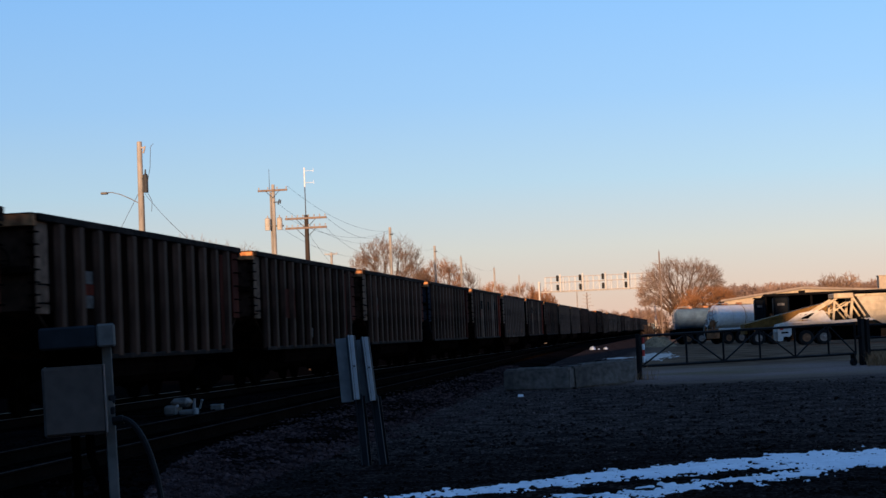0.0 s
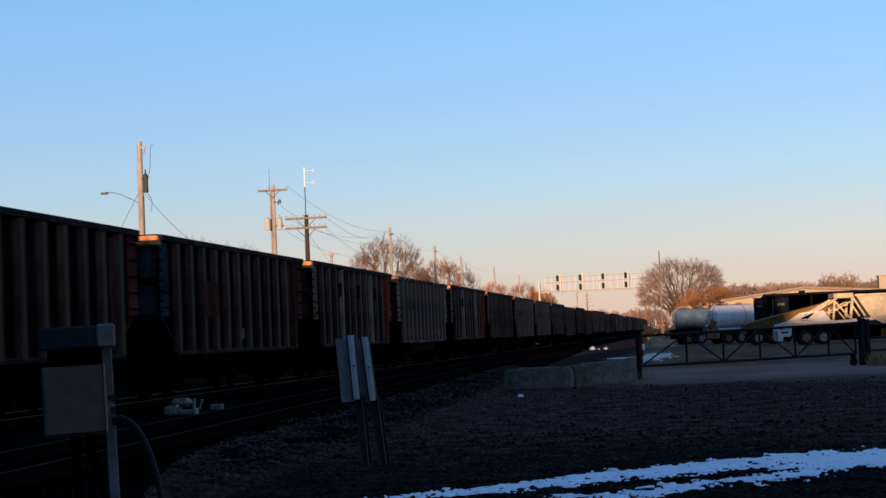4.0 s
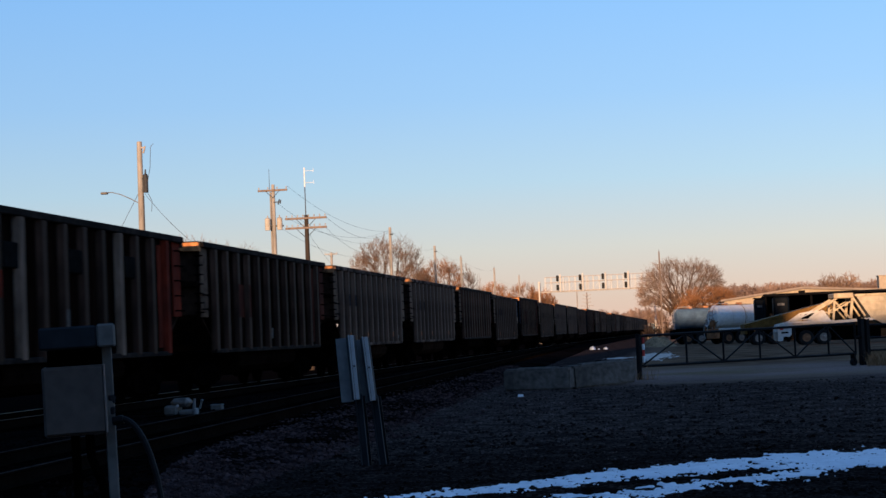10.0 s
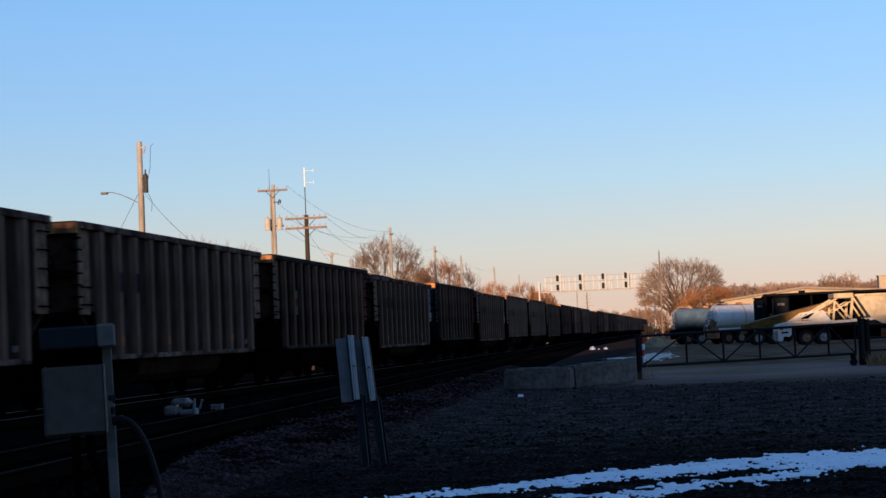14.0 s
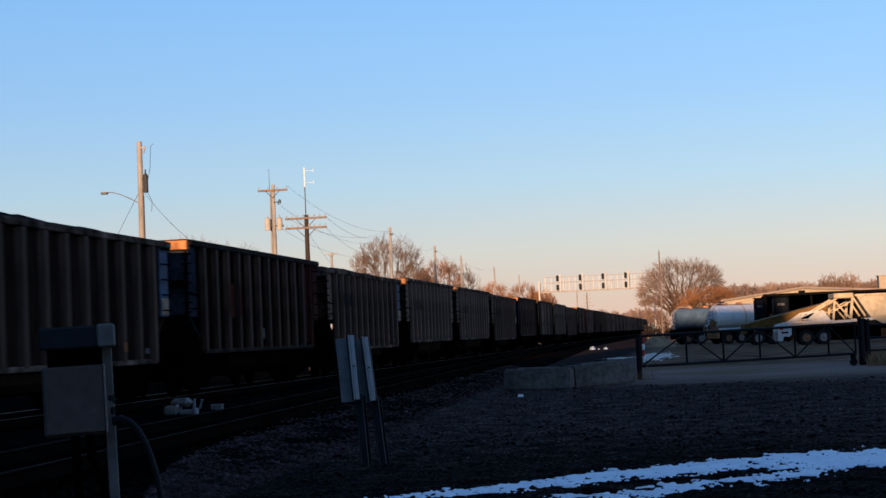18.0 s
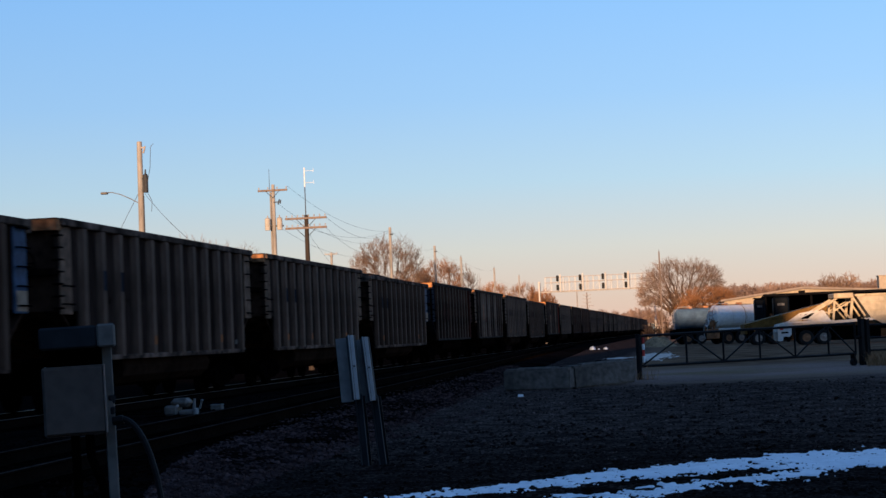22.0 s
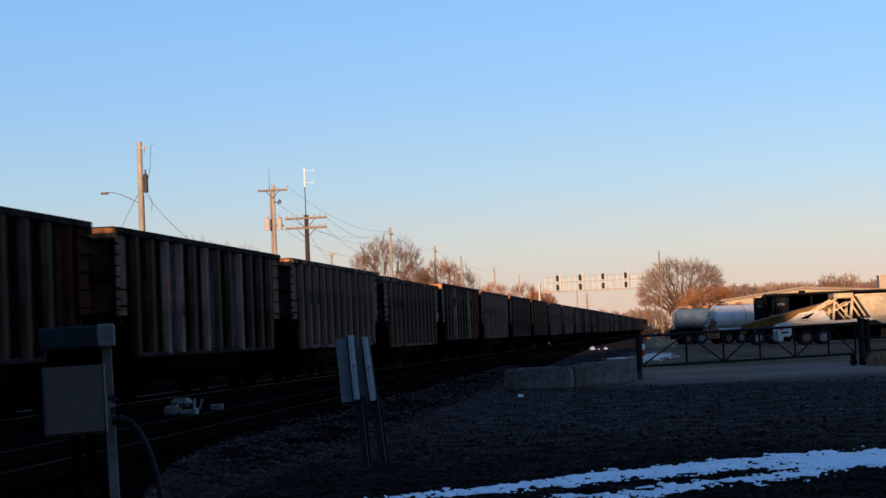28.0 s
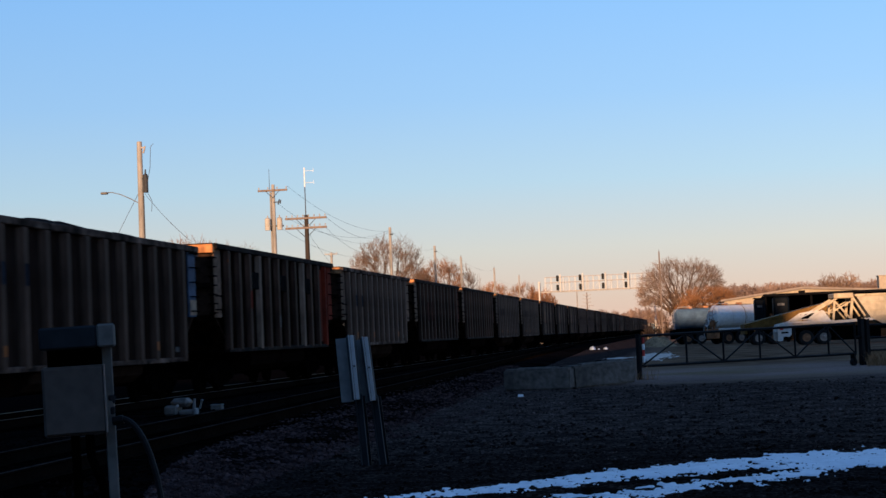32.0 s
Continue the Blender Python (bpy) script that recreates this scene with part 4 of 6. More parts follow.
def switch_machine():
    ob = thing("switch_machine", pose(-10.44, 33.9, RAIL - 0.17), "grey cast-iron track switch machine between the tracks", "switch machine")
    part("mounting_tie", Form().soft(-0.75, 0.6, -0.3, 0.34, -0.06, 0.0, 0.01), M_TIE, ob)
    part("motor_case", Form().soft(-0.38, -0.10, -0.24, 0.2, 0.0, 0.21, 0.04), M_GALV, ob)
    part("gear_dome", Form().soft(-0.27, 0.13, -0.16, 0.24, 0.17, 0.35, 0.075), M_GALV, ob)
    part("dome_bolt", Form().tube((-0.10, -0.17, 0.20), (-0.10, -0.20, 0.20), 0.03, 0.025, 8), M_MARKER_EDGE, ob)
    part("bed_plate", Form().soft(-0.09, 0.24, -0.2, 0.2, 0.0, 0.11, 0.03), M_GALV, ob)
    part("crank_socket", Form().soft(0.245, 0.32, -0.22, -0.02, 0.0, 0.14, 0.02), M_MARKER, ob)
    part("hand_throw_post", Form().tube((0.2, 0.0, 0.11), (0.22, 0.0, 0.33), 0.035, 0.025, 8), M_MARKER, ob)
    part("selector_lever", Form().tube((0.31, 0.05, 0.12), (0.37, 0.03, 0.29), 0.022, 0.018, 8).soft(0.345, 0.395, 0.0, 0.06, 0.27, 0.31, 0.01), M_MARKER, ob)
    part("throw_rod", Form().box(-1.6, -0.37, -0.03, 0.03, 0.03, 0.06), M_RAIL_SIDE, ob)
    j = thing("junction_box", pose(-10.43, 36.3, RAIL - 0.19), "small pale grey junction box beside the switch machine", "electrical box")
    part("case", Form().soft(-0.13, 0.13, -0.1, 0.1, 0.0, 0.11, 0.02), M_GALV, j)
    part("lid", Form().soft(-0.135, 0.135, -0.105, 0.105, 0.112, 0.135, 0.008), M_MARKER, j)


switch_machine()


def litter(x, y, z, w, turn, label):
    ob = thing("litter", pose(x, y, z, 0, 0, turn), label, "litter", "white litter")
    part("cup", Form().prism([(-w, 0.0), (w, 0.0), (w * 0.8, w * 0.9), (-w * 0.75, w)], "y", -w * 0.5, w * 0.5), M_LITTER, ob)
    part("rim", Form().box(-w * 1.1, w * 1.1, -w * 0.55, w * 0.55, -0.004, 0.012), M_LITTER, ob)


litter(-4.28, 42.3, 0.02, 0.07, 20, "crumpled white paper cup on the gravel")


# bluish grey puts the far clumps in shade by colour
M_SNOW_SHADED = mat("shade_tinted_snow", (0.30, 0.36, 0.46), 0.8, dark=0.7, light=1.1, grain=6, stain=3)


def snow_lump(x, y, w, d, h, seed, label="low heap of old snow on the yard", z=0.0, turn=0):
    f = Form()
    n, k = 24, 8
    vs = [(0, 0, h)]
    for j in range(1, k + 1):
        for i in range(n):
            a = 2 * math.pi * i / n
            r = j / k * (1 + 0.35 * noise.noise(Vector((math.cos(a) * 1.5, math.sin(a) * 1.5, seed))))
            vs.append((w * r * math.cos(a), d * r * math.sin(a), h * (1 - (j / k) ** 5) * (1 + 0.4 * noise.noise(Vector((3 * r * math.cos(a), 3 * r * math.sin(a), seed)))) - 0.02))
    fs = [(0, 1 + i, 1 + (i + 1) % n) for i in range(n)]
    for j in range(k - 1):
        for i in range(n):
            p, q = 1 + j * n, 1 + (j + 1) * n
            fs.append((p + i, q + i, q + (i + 1) % n, p + (i + 1) % n))
    f.add(vs, fs)
    ob = part("snow_heap", f, M_SNOW if y < 100 else M_SNOW_SHADED, at=pose(x, y, z, 0, 0, turn), smooth=True)
    tagged(ob, label, "snow", "heaps of snow")


snow_lump(-8.25, 144.0, 0.30, 0.45, 0.27, 3, "small clump of snow beside the track")
snow_lump(-7.15, 144.0, 0.19, 0.35, 0.18, 4, "small clump of snow beside the track")
snow_lump(-7.7, 144.0, 0.12, 0.3, 0.10, 6, "small clump of snow beside the track")
snow_lump(-7.6, 17.9, 0.45, 0.5, 0.05, 5, "thin patch of snow by the relay box")

M_DIRT_HEAP = mat("tan_gravel_heap", (0.32, 0.21, 0.12), 0.95, dark=0.55, light=1.3, grain=9, stain=2, bump=0.05)


def gravel_heap(x, y, w, d, h, seed):
    f = Form()
    n, k = 30, 10
    vs = [(0, 0, h)]
    for j in range(1, k + 1):
        for i in range(n):
            a = 2 * math.pi * i / n
            r = j / k * (1 + 0.16 * noise.noise(Vector((math.cos(a), math.sin(a), seed))))
            c = 0.5 + 0.5 * math.cos(math.pi * min(j / k, 1.0) ** 1.5)
            vs.append((w * r * math.cos(a), d * r * math.sin(a), h * c * (1 + 0.2 * noise.noise(Vector((4 * r * math.cos(a), 4 * r * math.sin(a), seed)))) - (0.03 if j == k else 0)))
    fs = [(0, 1 + i, 1 + (i + 1) % n) for i in range(n)]
    fs += [(1 + j * n + i, 1 + (j + 1) * n + i, 1 + (j + 1) * n + (i + 1) % n, 1 + j * n + (i + 1) % n) for j in range(k - 1) for i in range(n)]
    tagged(part("gravel_heap", f.add(vs, fs), M_DIRT_HEAP, at=pose(x, y, 0)), "low rounded tan heap of gravel behind the gate", "gravel heap")


gravel_heap(-2.75, 146.0, 1.75, 2.2, 0.85, 2)


def grass_tufts(name, spots, label, seed, hmin=0.15, hmax=0.45):
    rng = random.Random(seed)
    f = Form()
    for x, y, r, n in spots:
        for _ in range(n):
            a, q = rng.uniform(0, 6.28), r * math.sqrt(rng.random())
            px, py = x + q * math.cos(a), y + q * math.sin(a)
            h, w, b = rng.uniform(hmin, hmax), rng.uniform(0.004, 0.01), rng.uniform(0, 6.28)
            lx, ly = 0.75 * h * math.cos(b), 0.75 * h * math.sin(b)
            c, s = w * math.cos(b + 1.57), w * math.sin(b + 1.57)
            f.add([(px - c, py - s, -0.02), (px + c, py + s, -0.02), (px + lx * 0.4 + c * 0.6, py + ly * 0.4 + s * 0.6, h * 0.6), (px + lx * 0.4 - c * 0.6, py + ly * 0.4 - s * 0.6, h * 0.6), (px + lx, py + ly, h)],
                  [(0, 1, 2, 3), (3, 2, 4)])
    ob = part(name, f, M_DRYGRASS)
    tagged(ob, label, "grass", kind="stuff")


grass_tufts("dry_grass", [(7.9, 61.5, 1.3, 1700), (9.3, 62.5, 1.7, 1900), (7.6, 59.3, 0.9, 600), (8.9, 58.5, 1.2, 800), (6.7, 60.6, 0.6, 500), (7.2, 63.6, 1.2, 900), (6.5, 59.0, 0.6, 120), (7.9, 66.5, 1.2, 900), (-1.4, 53.2, 0.4, 40)], "pale dry grass clumps round the gate posts", 21, 0.15, 0.6)

# ---------------------------------------------------------------- poles and wires
M_POLE = mat("sunlit_wood_pole", (0.31, 0.28, 0.255), 0.85, dark=0.7, light=1.2, grain=6, stain=1.2, stretch=(1, 1, 0.15))
M_POLE_DARK = mat("dark_creosote_pole", (0.045, 0.034, 0.028), 0.85, dark=0.7, light=1.2, grain=6, stretch=(1, 1, 0.15))
M_POLE_BROWN = mat("thin_brown_pole", (0.19, 0.14, 0.115), 0.85, dark=0.7, light=1.2, grain=6, stretch=(1, 1, 0.15))
M_XFMR = mat("transformer_grey", (0.36, 0.33, 0.29), 0.5, 0.0, dark=0.85, light=1.1)
M_DARKMETAL = mat("dark_metal", (0.07, 0.07, 0.075), 0.55, 0.3)
M_WIRE = mat("wire", (0.06, 0.055, 0.055), 0.6, 0.2)
M_PORCELAIN = mat("insulator", (0.3, 0.26, 0.23), 0.3, dark=0.85, light=1.1)
M_ANTENNA = mat("white_antenna_paint", (0.62, 0.62, 0.62), 0.5, 0.0, dark=0.9, light=1.08)
M_ALU = mat("white_aluminium", (0.34, 0.34, 0.34), 0.5, 0.0, dark=0.9, light=1.08)


def pole(x, y, h, label, r=0.15, material=None):
    ob = thing("utility_pole", pose(x, y, 0), label, "utility pole", "utility poles along the tracks")
    part("shaft", Form().tube((0, 0, -0.2), (0, 0, h), r * 1.25, r * 0.8, 12), material or M_POLE, ob)
    return ob


def crossarm(ob, z, w, turn=0, pins=4, dark=False, name="crossarm"):
    m = Matrix.Rotation(radians(turn), 4, "Z")
    a = part(name, Form().soft(-w, w, -0.2, -0.09, z - 0.06, z + 0.06, 0.01, m), M_POLE_BROWN if dark else M_POLE, ob)
    part("brace", Form().tube(m @ Vector((-w * 0.5, -0.15, z)), m @ Vector((0, -0.15, z - w * 0.5)), 0.02, 0.02, 5).tube(m @ Vector((w * 0.5, -0.15, z)), m @ Vector((0, -0.15, z - w * 0.5)), 0.02, 0.02, 5), M_DARKMETAL, ob)
    for i in range(pins):
        x = -w * 0.93 + 2 * w * 0.93 * i / (pins - 1)
        p = m @ Vector((x, -0.145, z + 0.06))
        part("insulator", Form().tube(p, p + Vector((0, 0, 0.09)), 0.02, 0.02, 6).tube(p + Vector((0, 0, 0.06)), p + Vector((0, 0, 0.15)), 0.045, 0.03, 8), M_PORCELAIN, ob)


def sag(p, q, drop, n=12):
    p, q = Vector(p), Vector(q)
    return [p.lerp(q, i / n) - Vector((0, 0, drop * 4 * (i / n) * (1 - i / n))) for i in range(n + 1)]


def wire(name, runs, label, r=0.016):
    f = Form()
    for p, q, d in runs:
        f.path(sag(p, q, d), r, 4)
    tagged(part(name, f, M_WIRE), label, "wire", "overhead wires")


def lamp_pole():
    ob = pole(-26.5, 80, 11.9, "wooden utility pole with street lamp arm and transformer can", 0.16)
    part("transformer_can", Form().tube((0.28, -0.05, 9.35), (0.28, -0.05, 10.2), 0.125, 0.125, 14).tube((0.28, -0.05, 10.2), (0.28, -0.05, 10.27), 0.125, 0.08, 14), M_DARKMETAL, ob)
    part("bushing", Form().tube((0.28, -0.05, 10.26), (0.28, -0.05, 10.5), 0.05, 0.035, 8), M_DARKMETAL, ob)
    part("hanger", Form().box(0.1, 0.2, -0.1, 0.0, 9.4, 10.1), M_DARKMETAL, ob)
    part("cutout", Form().tube((0.22, -0.1, 11.3), (0.34, -0.14, 11.65), 0.05, 0.04, 8).box(0.1, 0.3, -0.12, -0.06, 11.55, 11.62), M_PORCELAIN, ob)
    part("lamp_arm", Form().path([(-0.1, 0, 8.85), (-0.5, -0.1, 9.08), (-1.0, -0.2, 9.32), (-1.4, -0.3, 9.43), (-1.62, -0.35, 9.42)], 0.022, 6), M_GALV, ob)
    part("lamp_head", Form().soft(-1.92, -1.58, -0.47, -0.25, 9.34, 9.45, 0.03), M_GALV, ob)
    part("riser", Form().tube((0.19, -0.16, 6.0), (0.19, -0.16, 9.2), 0.035, 0.035, 6), M_DARKMETAL, ob)
    part("lead_wire", Form().path([(0.75, -0.1, 11.75), (0.6, -0.1, 11.6), (0.55, -0.1, 10.6), (0.4, -0.1, 9.9)], 0.014, 4).path([(0.4, -0.1, 9.3), (0.6, -0.1, 8.9), (0.55, -0.1, 8.4)], 0.014, 4), M_WIRE, ob)
    wire("guy_wire", [((-26.65, 80, 9.3), (-27.95, 80, 7.0), 0.0), ((-26.3, 80, 9.3), (-24.1, 80, 6.9), 0.12)], "slack service wire from the lamp pole", 0.012)


lamp_pole()


def transformer_pole():
    ob = pole(-24.75, 100, 11.35, "wooden utility pole with crossarm and two transformer cans", 0.125)
    ob.matrix_basis = Matrix.LocRotScale((-26.23, 106, -0.096), None, (1.06, 1.06, 1.06))
    part("shaft_joint", Form().tube((-0.2, 0.12, -0.2), (-0.2, 0.12, 10.9), 0.075, 0.055, 10), M_POLE, ob, "second wooden shaft bound to the first")
    crossarm(ob, 10.98, 0.92, 0, 4, True)
    part("lightning_rod", Form().tube((-0.22, 0, 11.0), (-0.22, 0, 12.3), 0.02, 0.012, 5), M_DARKMETAL, ob)
    for x in (-0.36, 0.39):
        part("transformer_can", Form().tube((x, -0.2, 8.55), (x, -0.2, 9.25), 0.17, 0.17, 14).tube((x, -0.2, 9.25), (x, -0.2, 9.32), 0.17, 0.08, 14), M_XFMR, ob)
        part("bushing", Form().tube((x, -0.2, 9.24), (x, -0.2, 9.45), 0.04, 0.03, 8), M_PORCELAIN, ob)
    part("bracket", Form().box(-0.5, 0.6, -0.08, 0.0, 8.75, 8.85), M_DARKMETAL, ob)
    part("cutout", Form().tube((0.34, -0.2, 10.1), (0.42, -0.2, 10.42), 0.045, 0.04, 8).tube((0.47, -0.2, 10.15), (0.52, -0.2, 10.38), 0.04, 0.03, 8).box(0.05, 0.5, -0.22, -0.16, 10.22, 10.28), M_DARKMETAL, ob)


transformer_pole()


def telegraph_pole():
    ob = pole(-22.05, 97, 9.15, "dark old telegraph pole with two crossarms and a white antenna", 0.15, M_POLE_DARK)
    for z in (8.95, 8.38):
        crossarm(ob, z, 1.25, 0, 8, True)
    part("mast", Form().tube((0, -0.1, 8.9), (0, -0.1, 11.0), 0.035, 0.03, 6), M_DARKMETAL, ob)
    part("antenna_mast", Form().tube((0.0, -0.1, 10.8), (0.0, -0.1, 11.95), 0.04, 0.036, 8), M_ANTENNA, ob)
    for z in (11.05, 11.75):
        part("antenna_arm", Form().tube((0, -0.1, z), (0.55, -0.1, z), 0.012, 0.012, 6).tube((0.55, -0.1, z - 0.09), (0.55, -0.1, z + 0.13), 0.012, 0.012, 6), M_ANTENNA, ob)


telegraph_pole()

for x, y, h, lab in ((-26.4, 150, 11.75, "sunlit wooden utility pole behind the train"), (-27.6, 185, 11.8, "wooden utility pole in front of bare trees"), (-28.3, 212, 11.7, "wooden utility pole in front of bare trees"),
                     (-29.0, 255, 11.8, "far wooden utility pole along the tracks"), (-30.7, 310, 12.4, "far wooden utility pole along the tracks"), (-31.5, 360, 11.8, "far wooden utility pole along the tracks"),
                     (-3.35, 215, 11.3, "wooden utility pole beside the bare tree"), (-21.45, 330, 9.6, "far thin pole beyond the signal bridge")):
    ob = pole(x, y, h, lab, 0.1 if x > -20 else 0.15 if y < 320 else 0.12, M_POLE_BROWN if x > -20 else None)
    if y > 200:
        part("pole_top_pin", Form().tube((0, 0, h), (0, 0, h + 0.25), 0.03, 0.03, 6), M_DARKMETAL, ob)
    else:
        part("bracket", Form().box(-0.02, 0.3, -0.2, -0.1, h - 0.7, h - 0.6), M_DARKMETAL, ob)
ob = pole(-40.4, 190, 11.9, "far wooden pole with a single crossarm", 0.16)
crossarm(ob, 11.7, 0.75, 0, 2)
ob = pole(-24.85, 420, 11.2, "far lattice-like power pole with several crossarms", 0.16, M_POLE_BROWN)
for z in (10.6, 9.7, 8.8, 7.9):
    crossarm(ob, z, 1.0 if z > 8.5 else 1.6, 0, 2)

wire("overhead_wires", [((-25.3, 106, 11.8), (-26.3, 150, 11.4), 0.9), ((-26.2, 106, 10.9), (-26.3, 150, 10.6), 1.3), ((-26.1, 106, 9.3), (-26.4, 150, 9.6), 1.2), ((-26.4, 150, 11.5), (-27.6, 185, 11.5), 0.8), ((-26.4, 150, 10.6), (-27.6, 185, 10.7), 0.8),
                        ((-27.6, 185, 11.5), (-28.3, 212, 11.4), 0.5), ((-28.3, 212, 11.4), (-29.0, 255, 11.5), 0.6), ((-29.0, 255, 10.3), (-30.7, 310, 10.6), 0.3), ((-22.1, 97, 8.3), (-24.6, 120, 6.2), 0.2), ((-20.85, 97, 8.95), (-26.3, 150, 11.5), 1.0), ((-20.95, 97, 8.4), (-26.4, 150, 10.2), 1.2), ((-23.2, 97, 9.0), (-26.5, 150, 11.5), 0.9)], "thin sagging overhead wires between the poles", 0.008)

# ---------------------------------------------------------------- signal bridge
M_TRUSS = mat("silver_painted_steel", (0.47, 0.435, 0.40), 0.5, 0.0, dark=0.85, light=1.1)
M_TRUSS_DULL = mat("weathered_truss_steel", (0.30, 0.255, 0.225), 0.6, 0.0, dark=0.8, light=1.1)
M_SIGNAL = mat("black_signal_housing", (0.015, 0.015, 0.016), 0.5)


def signal_bridge():
    ob = thing("signal_bridge", pose(0, 255, 0), "silver steel signal bridge spanning the tracks with black signal heads", "signal bridge")
    x0, x1, z0, z1 = -22.2, -4.95, 7.8, 9.96
    for y in (-0.6, 0.6):
        part("bottom_chord", Form().box(x0, x1, y - 0.04, y + 0.04, z0 - 0.045, z0 + 0.045), M_TRUSS_DULL, ob)
        part("top_chord", Form().box(x0 + 0.9, x1, y - 0.03, y + 0.03, z1 - 0.024, z1 + 0.024), M_TRUSS_DULL, ob)
        part("middle_chord", Form().box(x0 + 0.9, x1, y - 0.03, y + 0.03, 9.12, 9.19), M_TRUSS_DULL, ob)
        n = 19
        for i in range(n + 1):
            x = x0 + (x1 - x0) * i / n
            part("web_post", Form().box(x - 0.026, x + 0.026, y - 0.026, y + 0.026, z0, z1 if i else 9.3), M_TRUSS, ob)
            if i < n:
                xa, xb = (x, x + (x1 - x0) / n) if i % 2 else (x + (x1 - x0) / n, x)
                part("web_diagonal", Form().tube((xa, y, z0), (xb, y, 9.15), 0.014, 0.014, 5), M_TRUSS, ob)
    part("walkway", Form().box(x0, x1, -0.55, 0.55, z0 - 0.12, z0 - 0.08), M_TRUSS, ob)
    for x in (x0, x1):
        for y in (-0.6, 0.6):
            part("tower_leg", Form().box(x - 0.1, x + 0.1, y - 0.1, y + 0.1, -0.1, 9.35 if x == x0 else z1), M_TRUSS, ob)
        part("footing", Form().soft(x - 1.3, x + 1.3, -1.3, 1.3, -0.2, 0.45, 0.05), M_CONCRETE, ob)
        for k in range(5):
            a = 0.4 + 1.5 * k
            part("tower_brace", Form().tube((x, -0.6, a), (x, 0.6, a + 1.5), 0.04, 0.04, 5), M_TRUSS, ob)
    for x in (-19.35, -15.93, -12.5, -9.1):
        part("signal_mast", Form().tube((x + 0.4, -0.85, 7.7), (x + 0.4, -0.85, 10.35), 0.13, 0.13, 8), M_TRUSS, ob)
        part("ladder_cage", Form().box(x + 0.85, x + 0.9, -0.9, -0.8, 7.8, 9.9).box(x + 1.2, x + 1.25, -0.9, -0.8, 7.8, 9.6), M_TRUSS, ob)
        for z in (9.74, 8.36):
            h = part("signal_head", Form().soft(x - 0.2, x + 0.2, -1.05, -0.85, z - 0.45, z + 0.45, 0.08), M_SIGNAL, ob)
            for k in (-0.32, 0, 0.32):
                part("visor", Form().tube((x, -1.05, z + k), (x, -1.3, z + k - 0.02), 0.12, 0.12, 10, False), M_SIGNAL, h)


signal_bridge()

# ---------------------------------------------------------------- trees
M_BARK = mat("bare_bark", (0.125, 0.08, 0.057), 0.9, dark=0.6, light=1.3, grain=3)
M_TWIG = mat("bare_twigs", (0.20, 0.128, 0.09), 0.9, dark=0.7, light=1.25, grain=1.0, stain=0.3)
# distance haze is put into the paler, pinker colour of the far twigs
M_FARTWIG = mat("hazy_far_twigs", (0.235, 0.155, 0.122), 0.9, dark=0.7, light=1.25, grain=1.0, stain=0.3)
M_RUSTTWIG = mat("rust_brown_twigs", (0.25, 0.118, 0.056), 0.9, dark=0.7, light=1.25, grain=1.0, stain=0.3)


